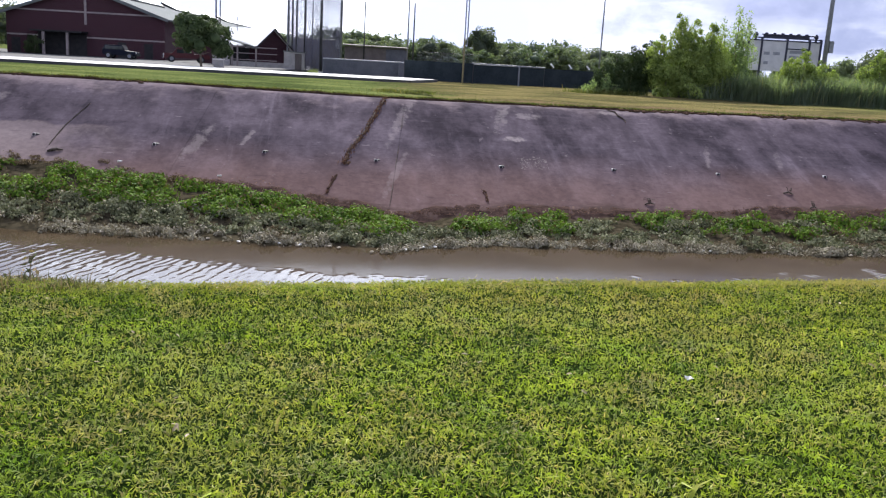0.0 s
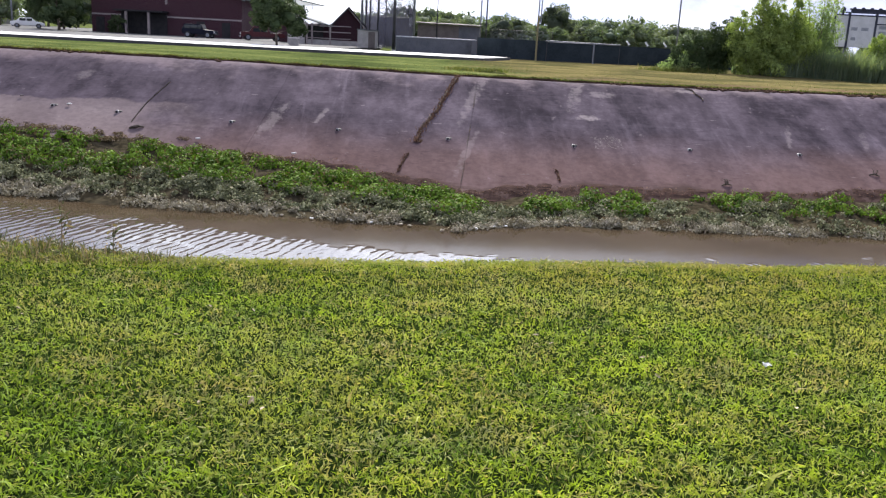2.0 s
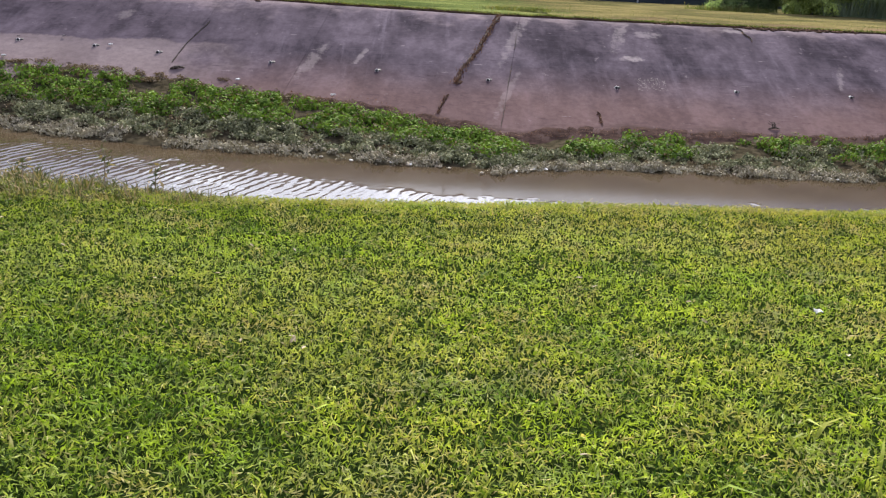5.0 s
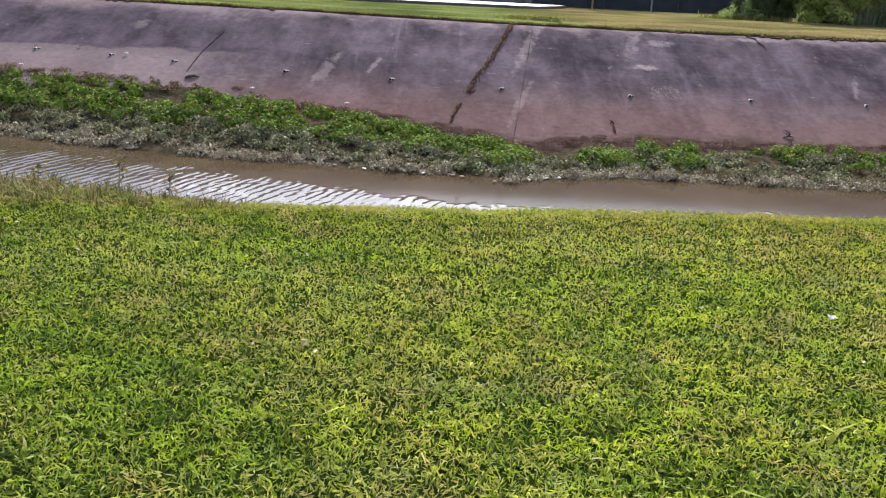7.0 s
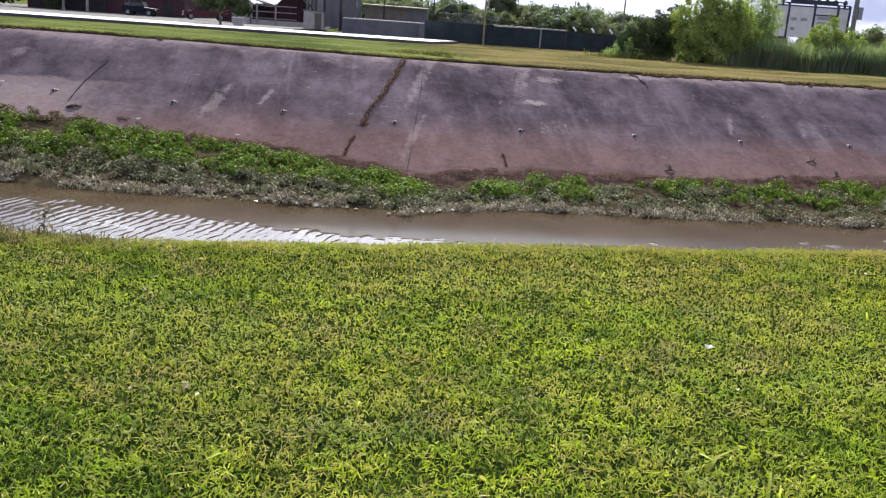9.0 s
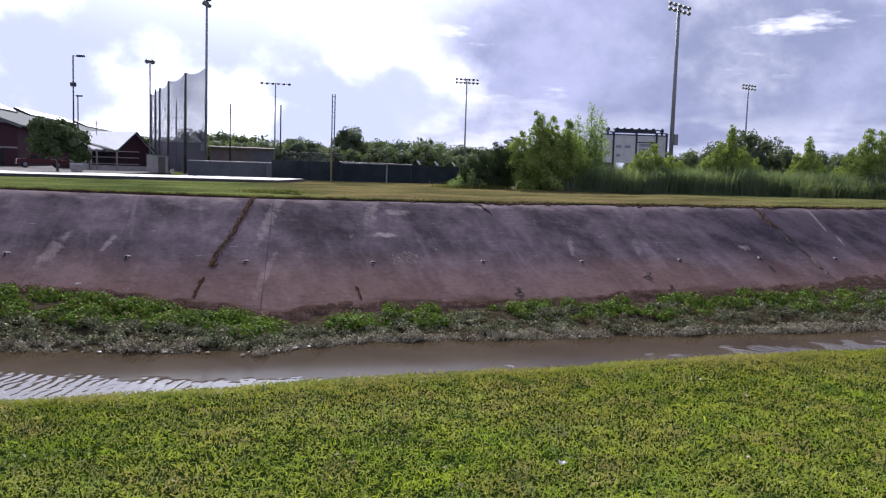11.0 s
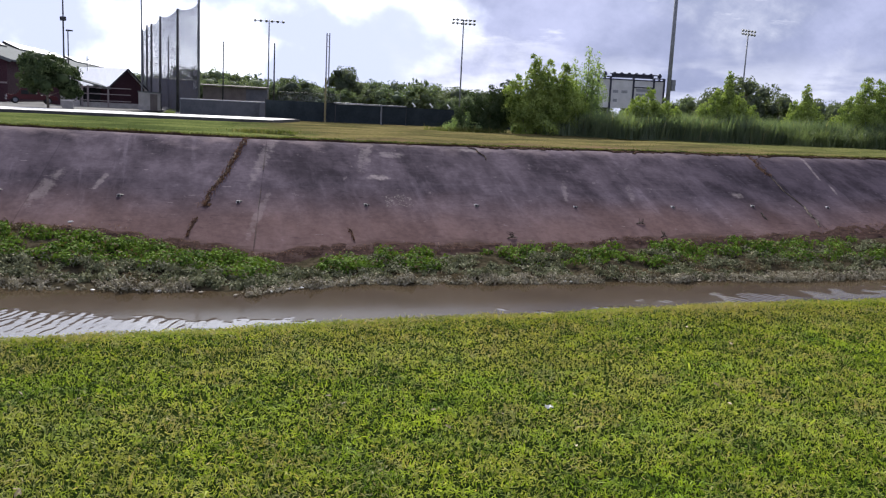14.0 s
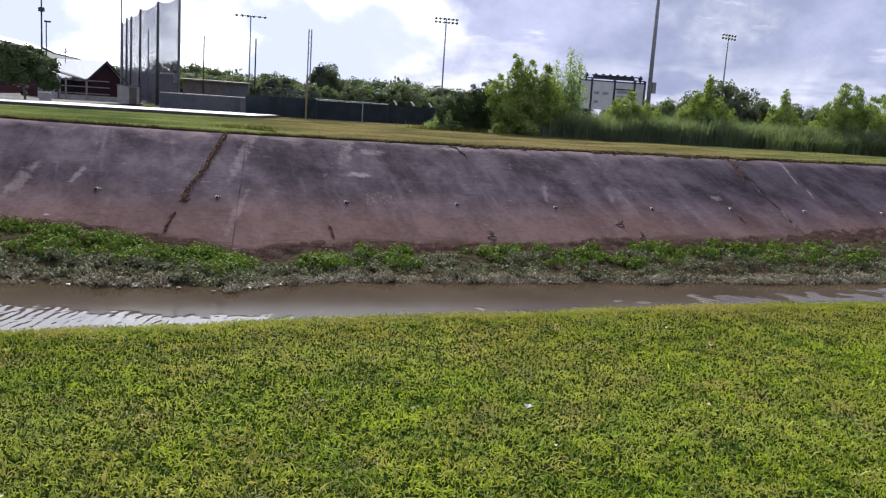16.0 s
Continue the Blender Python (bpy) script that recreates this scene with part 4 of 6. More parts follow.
# short broad leaves in small tufts, with dark gaps between them
q = nearer(wedge(lawn_points(980000, -6.5, 9.5, 1.2, 8.4)))
tuft = 0.5 * lump(q[:, 0], q[:, 1], 42.0, 2.0) + 0.5 * lump(q[:, 0], q[:, 1], 78.0, 6.0)
lush = lump(q[:, 0], q[:, 1], 6.5, 3.0)
keep = tuft + 0.20 * lush > rng.normal(0, 0.12, len(q)) - 0.09 - 0.05 * np.clip(q[:, 1] - 2.8, 0, 4)
q, tuft = q[keep], tuft[keep]
swell = np.clip(0.9 + 0.5 * lump(q[:, 0], q[:, 1], 2.2, 4.0) + 0.6 * lush[keep] + 1.3 * tuft, 0.25, 1.9)
q = q + np.stack([np.zeros(len(q)), np.zeros(len(q)), (0.006 + 0.032 * rng.uniform(0, 1, len(q)) ** 0.6) * swell], 1)
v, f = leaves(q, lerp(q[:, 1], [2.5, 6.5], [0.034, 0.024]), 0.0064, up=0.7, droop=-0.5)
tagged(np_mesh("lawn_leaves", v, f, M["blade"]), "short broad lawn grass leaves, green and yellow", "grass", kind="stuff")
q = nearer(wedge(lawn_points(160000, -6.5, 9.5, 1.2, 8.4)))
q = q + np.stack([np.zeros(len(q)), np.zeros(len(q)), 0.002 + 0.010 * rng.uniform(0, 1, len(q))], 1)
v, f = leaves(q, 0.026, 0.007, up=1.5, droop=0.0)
tagged(np_mesh("lawn_thatch", v, f, M["thatch"]), "low matted grass leaves, dark for the shade between the tufts", "grass", kind="stuff")
p = nearer(wedge(lawn_points(110000, -6.5, 9.5, 1.2, 8.4)))
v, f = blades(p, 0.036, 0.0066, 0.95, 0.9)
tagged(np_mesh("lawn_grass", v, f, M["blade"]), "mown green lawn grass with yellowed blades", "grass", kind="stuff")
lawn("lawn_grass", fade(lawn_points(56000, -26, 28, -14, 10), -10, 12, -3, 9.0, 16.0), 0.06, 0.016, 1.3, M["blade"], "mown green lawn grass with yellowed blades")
p = lawn_points(38000, -9, -1.6, 5.3, 8.2)
p = p[(p[:, 1] > 5.55 + 0.35 * np.clip((p[:, 0] + 3.2) / 1.4, 0, 2))]
lawn("rank_grass", p, np.clip(0.09 + 0.04 * (-1.7 - p[:, 0]), 0.04, 0.17) * np.clip(0.8 + 0.9 * lump(p[:, 0], p[:, 1], 5.0, 1.0), 0.3, 1.6), 0.009, 0.9, M["tall"], "unmown rank grass along the edge of the bank")

# ---- trees and shrubs ----


def limb(bm, a, b, r0, r1, bend, n=4, seg=7):
    """A bent, tapering limb in short lengths; returns its end."""
    a, b = Vector(a), Vector(b)
    prev = a
    for k in range(1, n + 1):
        u = k / n
        q = a.lerp(b, u) + Vector((rng.normal() * bend, rng.normal() * bend, 0)) * math.sin(math.pi * u)
        tube(bm, prev, q, r0 + (r1 - r0) * (k - 1) / n, r0 + (r1 - r0) * u, seg)
        prev = q
    return prev


def tree(name, loc, height, width, label, mat, bare=0.25, lumps=14, leaf=0.16, count=9000, stems=1, group="", fill=0.55, droop=0.2, thick=None, narrow=0.7):
    """Trunk with limbs, and a crown of many small leaves in uneven clumps on the limbs' ends."""
    root = thing(name, loc, label, "tree" if height > 3 else "bush", group)
    bm = bmesh.new()
    r0 = thick or height * 0.022
    ends = []
    for s in range(stems):
        off = Vector((rng.normal() * width * 0.10, rng.normal() * width * 0.10, 0)) if stems > 1 else Vector()
        top = limb(bm, off, off * 2.0 + Vector((rng.normal() * 0.04 * width, rng.normal() * 0.04 * width, height * rng.uniform(0.75, 0.92))), r0, r0 * 0.25, height * 0.02, 6, 9)
        ends.append((top, 0.5))
        for u in (0.1, 0.25, 0.4, 0.55, 0.7, 0.85):
            if u > bare * 0.9:
                ends.append((off.lerp(top, u) + Vector((rng.normal(), rng.normal(), 0)) * width * 0.06, rng.uniform(0.8, 1.15) * (1 - 0.45 * u)))
        for k in range(max(3, lumps // stems)):
            u = bare + (0.92 - bare) * ((k + rng.uniform(0.2, 0.8)) / max(3, lumps // stems))
            base = off.lerp(top, u)
            a = k * 2.4 + s * 1.1 + rng.uniform(-0.4, 0.4)
            spread = width / 2 * rng.uniform(0.5, 0.95) * (1 - narrow * max(0, u - 0.35) / 0.65)
            tip = base + Vector((math.cos(a) * spread, math.sin(a) * spread, height * rng.uniform(0.02, 0.16)))
            end = limb(bm, base, tip, r0 * 0.4 * (1.1 - u), r0 * 0.08, height * 0.02, 3, 5)
            ends.append((end, rng.uniform(0.65, 1.1)))
            ends.append((base.lerp(end, 0.55), rng.uniform(0.4, 0.8)))
    part("trunk", bm, M["bark"], root, smooth=True)
    cen = np.array([e[0] for e in ends])
    rad = np.array([e[1] for e in ends]) * width * 0.19
    pick = rng.choice(len(cen), count, p=rad ** 2 / (rad ** 2).sum())
    d = unit(rng.normal(size=(count, 3))) * (rng.uniform(0, 1, count) ** fill)[:, None]
    d[:, 2] *= 0.8
    c = cen[pick] + d * rad[pick][:, None]
    c += 0.25 * rad.mean() * np.stack([lump(c[:, 0] + 9 * k, c[:, 2] + c[:, 1], 2.2 / max(width * 0.3, 0.3), k + 1.0) for k in range(3)], 1)
    c = c[c[:, 2] > height * bare * 0.45]
    v, f = leaves(c, leaf, leaf * 0.5, droop=droop)
    np_mesh("crown", v, f, mat, root)
    return root


FAR_Z = -0.33


def tri(f):
    f = np.asarray(f)
    return f if f.shape[1] == 3 else np.concatenate([f[:, [0, 1, 2]], f[:, [0, 2, 3]]])


def plumed(name, loc, plumes, label, mat, leaf, per, group="", droop=0.9):
    """A bush of upright plumes (dx, dy, top, radius), leafy to the ground, each a pile of rounded sprays with gaps between."""
    root = thing(name, loc, label, "bush" if max(p[2] for p in plumes) < 3 else "tree", group)
    cen, rad = [], []
    for dx, dy, top, r in plumes:
        bm = bmesh.new()
        limb(bm, (dx * 0.55, dy * 0.55, 0), (dx, dy, top * 0.9), 0.02 * top, 0.01, 0.15, 5, 7)
        part("stem", bm, M["bark"], root, smooth=True)
        count = max(5, int(5.5 * top / max(r, 0.4)))
        for k in range(count):
            u = (k + rng.uniform(0.2, 0.8)) / count
            a = k * 2.4 + rng.uniform(-0.5, 0.5)
            girth = r * (1.0 - 0.75 * max(0, u - 0.55) / 0.45) * (0.75 + 0.25 * min(1, u / 0.3))
            out = girth * rng.uniform(0.25, 0.75)
            s_ = girth * rng.uniform(0.32, 0.58) + 0.06 * r
            cen.append((dx * (0.6 + 0.4 * min(1, u * 2)) + math.cos(a) * out, dy + math.sin(a) * out, max(s_ * 0.6, top * u - 0.3 * s_)))
            rad.append(s_)
    c, nn = lobes(cen, rad, per, -0.5, 1.05, 0.6, 0.55)
    keep = (c[:, 2] > 0.05) & (lump(c[:, 0], c[:, 2] + c[:, 1], 1.6, 7.7) > -0.45)
    v, f = skin_leaves(c[keep], nn[keep], leaf, leaf * 0.45, 0.5, droop)
    np_mesh("crown", v, f, mat, root)
    return root


plumed("willow_tree", (31.6, 76, FAR_Z), [(-0.9, 0, 7.3, 1.7), (0.5, 0.4, 7.0, 1.5), (1.9, -0.5, 6.7, 1.6), (3.2, 0.3, 5.0, 1.5), (-2.6, 0.3, 5.5, 1.5), (0.6, -1.0, 4.6, 1.7)], "bushy yellow-green young willow beside the reeds", M["willow"], 0.25, 760, "willows")
plumed("shrub", (27.2, 78, FAR_Z), [(-1.6, 0, 3.7, 1.5), (0.2, 0.3, 4.4, 1.6), (1.6, 0.5, 4.9, 1.4), (-2.9, -0.2, 2.4, 1.1)], "dark green shrub at the willow's foot", M["oak"], 0.22, 900, "shrubs")
plumed("shrub", (23.9, 76.5, FAR_Z), [(-0.7, 0, 1.2, 0.8), (0.5, 0.1, 1.9, 0.7), (-1.5, 0.2, 0.7, 0.7), (1.5, 0, 1.0, 0.6)], "low pale weedy shrub before the fence", M["pale"], 0.17, 420, "shrubs")
plumed("pale_tree", (37.1, 79, FAR_Z), [(0.2, 0, 8.7, 1.2), (-1.2, 0.2, 7.6, 1.1), (1.2, 0.1, 8.2, 1.2), (0.3, -0.3, 6.6, 1.5)], "thin pale feathery tree behind the willow", M["pale"], 0.24, 240)
plumed("willow_tree", (43.2, 77, FAR_Z), [(0, 0, 5.1, 1.2), (-1.4, 0.2, 4.1, 1.4), (1.7, -0.1, 4.0, 1.4), (0.6, -0.6, 3.6, 1.5), (2.9, 0.1, 3.3, 1.1)], "small yellow-green willow rising from reeds", M["willow"], 0.25, 760, "willows")
plumed("willow_tree", (52.6, 78, FAR_Z), [(0, 0, 7.1, 1.0), (-1.3, 0.2, 5.3, 1.3), (1.3, -0.1, 5.0, 1.4), (-2.6, 0.1, 3.9, 1.3), (2.9, 0.2, 3.8, 1.4)], "pointed green young tree among the reeds", M["willow"], 0.25, 760, "willows")
plumed("willow_tree", (62.6, 79, FAR_Z), [(0.1, 0, 6.4, 1.1), (-1.2, 0.1, 4.6, 1.2), (1.4, 0.2, 4.4, 1.2)], "green young tree among the reeds", M["willow"], 0.25, 760, "willows")
plumed("willow_tree", (69.0, 77, FAR_Z), [(-0.5, 0, 7.4, 1.6), (1.5, 0.2, 7.2, 1.7), (-2.4, 0.1, 5.2, 1.5), (3.3, -0.2, 6.2, 1.7)], "broad green young tree among the reeds", M["willow"], 0.25, 760, "willows")
plumed("willow_tree", (77.0, 80, FAR_Z), [(0, 0, 6.8, 1.8), (2.2, 0.2, 6.2, 1.7), (-2.4, 0.1, 5.4, 1.7)], "broad green young tree among the reeds", M["willow"], 0.25, 760, "willows")

for x, y, h in ((66.5, 73.8, 2.0), (70.0, 73.4, 2.3), (73.5, 73.6, 2.1), (77.5, 73.8, 2.4)):
    plumed("shrub", (x, y, FAR_Z), [(0, 0, h, 1.1), (-1.2, 0.1, h * 0.75, 1.0), (1.2, 0, h * 0.8, 1.0)], "grey-green shrub at the edge of the reeds", M["reed"], 0.2, 900, "shrubs")

# reed bed: real blades
n = 42000
x = rng.uniform(31, 120, n)
y = 74.2 + rng.uniform(0, 1, n) ** 1.4 * 9 + 1.2 * lump(x, x * 0, 0.15)
hgt = np.clip(2.4 + 0.6 * lump(x, y, 0.22) + 0.7 * lump(x, y, 0.9, 2.0), 1.0, 3.6) * lerp(x, [31, 34, 38, 120], [0.5, 0.8, 1, 1.05])
v, f = blades(np.stack([x, y, np.full(n, FAR_Z)], 1), hgt, 0.085, 0.36, 0.6)
tagged(np_mesh("reeds", v, f, M["reed"]), "tall green cattail reeds in a dense bed", "reeds", kind="stuff")
n = 3600
x = 57 + rng.uniform(0, 1, n) * 26
x = np.round(x / 2.3) * 2.3 + rng.normal(0, 0.45, n)
v, f = blades(np.stack([x, 73.0 + rng.normal(0, 0.4, n), np.full(n, FAR_Z)], 1), rng.uniform(1.3, 2.5, n), 0.06, 0.75, 0.9)
tagged(np_mesh("tall_grass", v, f, leafy("arching_grass", (0.085, 0.115, 0.062), (0.20, 0.235, 0.135), None, 0.3, 0.5)), "pale arching tall grass before the reeds", "grass", kind="stuff")
x = rng.normal(24.4, 1.5, 2600)
y = rng.normal(76.6, 0.8, 2600)
far_grass = leafy("far_lawn_blade", (0.050, 0.070, 0.018), (0.118, 0.120, 0.046), (0.16, 0.14, 0.06), 0.3, 0.15, 0.88)
v, f = blades(np.stack([x, y, np.full(2600, FAR_Z)], 1), np.abs(rng.normal(0.3, 0.16, 2600)) + 0.06, 0.05, 0.8)
tagged(np_mesh("rough_grass", v, f, far_grass), "rough grass under the shrubs", "grass", kind="stuff")
# ragged soil lip and tufts along the top of the concrete
def turf_line(x):
    """The ragged front edge of the turf that overhangs the concrete."""
    x = np.asarray(x, float)
    wild = lerp(x, [-40, -8, 4, 12, 46, 60], [0.7, 0.9, 0.4, 1.7, 1.7, 0.9])
    return 42.78 + lip(x) + wild * (0.22 * lump(x, x * 0, 0.55, 8.0) + 0.14 * lump(x, x * 0, 2.1, 5.0) + 0.07 * lump(x, x * 0, 6.0, 3.0))


def turf_top(x, y):
    """Its upper side, which runs back into the bank."""
    back = np.clip((y - turf_line(x)) / 1.5, 0, 1)
    edge = lining_z(turf_line(x), x) + 0.085 + 0.05 * lump(x, x * 0, 1.3, 2.0)
    return edge * (1 - back) + (land_z(x, np.maximum(y, 43.3 + lip(x)) + 0.5) + 0.01) * back


tx = np.arange(-44, 64, 0.12)
ty = turf_line(tx)
deep = [np.stack([tx, ty + 0.05, lining_z(ty, tx) - 0.05], 1), np.stack([tx, ty + 0.03 * lump(tx, tx * 0, 5.0, 1.0), lining_z(ty, tx) + 0.03], 1), np.stack([tx, ty, turf_top(tx, ty)], 1)]
over = [np.stack([tx, ty + k, turf_top(tx, ty + k) - (0.06 if k > 1.4 else 0)], 1) for k in (0.002, 0.3, 0.7, 1.1, 1.6)]
for name, rows_, mat, label in (("soil_face", deep, M["soil"], "dark ragged soil face under the overhanging turf"), ("turf_edge", over, M["ground"], "uneven turf edge along the top of the concrete")):
    k = len(tx)
    q = (np.arange(len(rows_) - 1)[:, None] * k + np.arange(k - 1)[None]).ravel()
    tagged(np_mesh(name, np.concatenate(rows_), np.stack([q, q + 1, q + k + 1, q + k], 1), mat, smooth=name == "turf_edge"), label, "turf", kind="structure")

x = rng.uniform(-32, 62, 16000)
y = turf_line(x) + 0.04 + np.abs(rng.normal(0, 0.3, 16000))
v, f = blades(np.stack([x, y, turf_top(x, y)], 1), 0.11, 0.03, 1.1)
tagged(np_mesh("edge_grass", v, f, far_grass), "ragged grass along the lip of the concrete", "grass", kind="stuff")
# clods: small rough stones of soil
n = 900
x = np.concatenate([rng.uniform(-30, -8, 130), rng.uniform(10, 46, n - 130)])
y = turf_line(x) - np.abs(rng.normal(0.04, 0.16, n))
keep = lump(x, x * 0, 0.5, 6.0) > rng.normal(-0.02, 0.12, n)
x, y = x[keep], y[keep]
size = rng.uniform(0.03, 0.11, (len(x), 1, 1))
base = unit(np.array([[1, 0, 0], [-1, 0, 0], [0, 1, 0], [0, -1, 0], [0, 0, 1], [0, 0, -1]], float))
cl = np.stack([x, y, lining_z(y, x) + 0.02], 1)[:, None] + base[None] * size * rng.uniform(0.6, 1.5, (len(x), 6, 1)) * [1.7, 1.0, 0.7]
oct_f = np.array([[0, 2, 4], [2, 1, 4], [1, 3, 4], [3, 0, 4], [2, 0, 5], [1, 2, 5], [3, 1, 5], [0, 3, 5]])
v, f = cl.reshape(-1, 3), (6 * np.arange(len(x))[:, None, None] + oct_f[None]).reshape(-1, 3)
tagged(np_mesh("soil_clods", v, f, M["soil"]), "dark clods of soil washed over the concrete lip", "soil", kind="stuff")
n = 18000
x, y = rng.uniform(-45, 62, n), 44.4 + rng.uniform(0, 1, n) ** 1.5 * 34
v, f = blades(np.stack([x, y, land_z(x, y) + np.where(y > 44.5, 0.16 * lump(x, y, 0.22, 3.0), 0)], 1), 0.05, 0.03, 1.2)
tagged(np_mesh("far_lawn_grass", v, f, far_grass), "short half-dry grass on the far bank", "grass", kind="stuff")

# weedy mound where the paving ends
bm = bmesh.new()
bmesh.ops.create_icosphere(bm, subdivisions=3, radius=1.0)
for v_ in bm.verts:
    v_.co = Vector((v_.co.x * 1.7, v_.co.y * 1.0, v_.co.z * 0.28 + 0.1 * noise.noise(v_.co * 3)))
mound = part("earth_mound", bm, M["ground"], smooth=True)
mound.location = (4.4, 52.0, -0.35)
tagged(mound, "low grassy mound on the far bank", "mound", kind="structure")
pts = np.stack([4.4 + rng.normal(size=1500) * 0.75, 52.0 + rng.normal(size=1500) * 0.5, np.full(1500, -0.22)], 1)
v, f = blades(pts, 0.22, 0.04, 0.9)
tagged(np_mesh("rough_grass", v, f, far_grass), "tuft of darker weeds on a low mound", "grass", kind="stuff")

# ---- far woodland ----


core = bmesh.new()
bmesh.ops.create_icosphere(core, subdivisions=1, radius=1.0)
core.verts.ensure_lookup_table()
CORE_V = np.array([v_.co[:] for v_ in core.verts])
CORE_F = np.array([[v_.index for v_ in fc.verts] for fc in core.faces])
core.free()


def woodland_tree(h, w, mat, label, count, gaps, name="woodland_tree", group="distant woodland", leaf=0.52, low=0.16, thick=0.25, inside=0.52):
    root = thing(name, (0, 240, FAR_Z), label, "tree", group)
    bm = bmesh.new()
    top = limb(bm, (0, 0, 0), (0, 0, h * 0.8), thick, thick * 0.3, 0.03 * h, 4, 9)
    lumps = []
    for k in range(13):
        a, u = k * 2.4, (k + 0.5) / 13
        r = w / 2 * rng.uniform(0.35, 0.75) * (1.0 - 0.75 * max(0, u - 0.5))
        c = Vector((math.cos(a) * r, math.sin(a) * r, h * (low + (0.82 - low) * u)))
        limb(bm, (0, 0, c.z * 0.7), c, thick * 0.36, thick * 0.12, 0.1, 2, 5)
        lumps.append((c, w * rng.uniform(0.17, 0.27)))
    part("trunk", bm, M["bark"], root, smooth=True)
    cen, rad = np.array([l[0] for l in lumps]), np.array([l[1] for l in lumps])
    sub, small = [], []
    for c, r in zip(cen, rad):
        for k in range(5):
            d = unit(rng.normal(size=(1, 3)))[0] * [1, 1, 0.8]
            sub.append(c + d * r * 0.62)
            small.append(r * rng.uniform(0.36, 0.6))
    c, nn = lobes(sub, small, count / sum(q * q for q in small), -0.6, 0.9, 0.4, 0.4)
    keep = (lump(c[:, 0], c[:, 2] + c[:, 1], 0.8, h + w) > gaps) & (c[:, 2] > max(0.1, h * (low - 0.16)))
    v, f = skin_leaves(c[keep], nn[keep], leaf, leaf * 0.62, 0.6)
    inner = np.concatenate([cen[k] + CORE_V * rad[k] * inside * rng.uniform(0.6, 1.3, (len(CORE_V), 1)) for k in range(len(cen))])
    faces = np.concatenate([CORE_F + len(v) + k * len(CORE_V) for k in range(len(cen))])
    np_mesh("crown", np.concatenate([v, inner]), np.concatenate([tri(f), faces]), mat, root)
    return root


KINDS = [woodland_tree(9.2, 10, M["far_leaf"], "spreading green tree in the distant woodland", 3400, -0.3),
         woodland_tree(7.4, 9.5, M["far_leaf"], "low green tree in the distant woodland", 2300, -0.3),
         woodland_tree(12.2, 12.5, M["dark_leaf"], "large dark tree in the distant woodland", 6000, -0.5, inside=0.6),
         woodland_tree(10.6, 7, M["far_leaf"], "slender open tree in the distant woodland", 1500, -0.1, inside=0.3),
         woodland_tree(8.2, 10, M["dark_leaf"], "dull dark green tree in the distant woodland", 3400, -0.3)]
street_tree = woodland_tree(5.7, 6.0, M["oak"], "small round dark green street tree in the paving", 17000, -0.25, "oak_tree", "", 0.24, 0.27, 0.12, 0.45)
street_tree.location = (-13.4, 95, -0.1)
street_tree.scale = (1.05, 1.05, 1.05)
slim_tree = woodland_tree(4.6, 2.3, M["oak"], "slim dark green young tree in the paving", 4500, -0.15, "young_tree", "", 0.2, 0.2, 0.07, 0.3)
slim_tree.location = (-11.2, 95.6, -0.1)
for src, x, y in zip(KINDS, (26, 18, 38.5, 53.5, 63), (236, 240, 225, 232, 240)):
    src.location = (x, y, FAR_Z)
for k in range(84):
    x = -62 + k * 3.75 + rng.uniform(-2, 2)
    y = 238 + rng.uniform(-5, 22) - 0.12 * x
    src = KINDS[int(rng.choice([0, 1, 1, 3, 4, 4, 0, 1]))]
    if -54 < x < -15:
        y += 75
    s = rng.uniform(0.70, 1.12) * (1.16 if x < 34 else 1.05)
    c = copy_thing(src, pose(x, y, FAR_Z, 0, 0, rng.uniform(0, 360)))
    c.scale = (s * 1.15, s * 1.15, s * rng.uniform(0.85, 1.12))
for k in range(26):
    x = -14 + k * 3.8 + rng.uniform(-1, 1)
    s = rng.uniform(0.5, 0.98)
    c = copy_thing(KINDS[int(rng.choice([1, 4, 0, 4]))], pose(x, 205 + rng.uniform(0, 14), FAR_Z, 0, 0, rng.uniform(0, 360)))
    c.scale = (s * 1.2, s * 1.2, s * 0.95)
for x, y, s in ((112, 160, 1.3), (105, 160, 1.0), (120, 160, 0.95), (98, 152, 0.62), (88, 150, 0.6), (122, 152, 0.85), (132, 155, 0.8), (76, 155, 0.62), (70, 155, 0.55)):
    c = copy_thing(KINDS[4], pose(x, y, FAR_Z, 0, 0, rng.uniform(0, 360)))
    c.scale = (s, s, s * 1.1)

# ---- paving and car park ----
bm = solid(bmesh.new(), [(-90, 82.5), (7.2, 80.4), (10.6, 90.5), (8.0, 92.0), (-90, 93.0)], -0.45, -0.06)
tagged(part("pavement", bm, M["slab"]), "sunlit pale concrete paving with a raised edge", "pavement", kind="structure")
bm = solid(bmesh.new(), [(-90, 93.0), (-8.0, 92.3), (-3, 112), (-3, 170), (-90, 170)], -0.45, -0.09)
tagged(part("car_park", bm, M["asphalt"]), "dark asphalt car park before the brick hall", "car park", kind="structure")


# The shade on the kerb's face is put in as asphalt-dark colour.
bm = solid(bmesh.new(), [(-90, 82.2), (7.25, 80.1), (10.9, 90.4), (10.6, 90.5), (7.2, 80.4), (-90, 82.5)], -0.5, -0.075)
tagged(part("kerb", bm, M["asphalt"]), "kerb edge of the pale paving, coloured dark for its shade", "kerb", kind="structure")


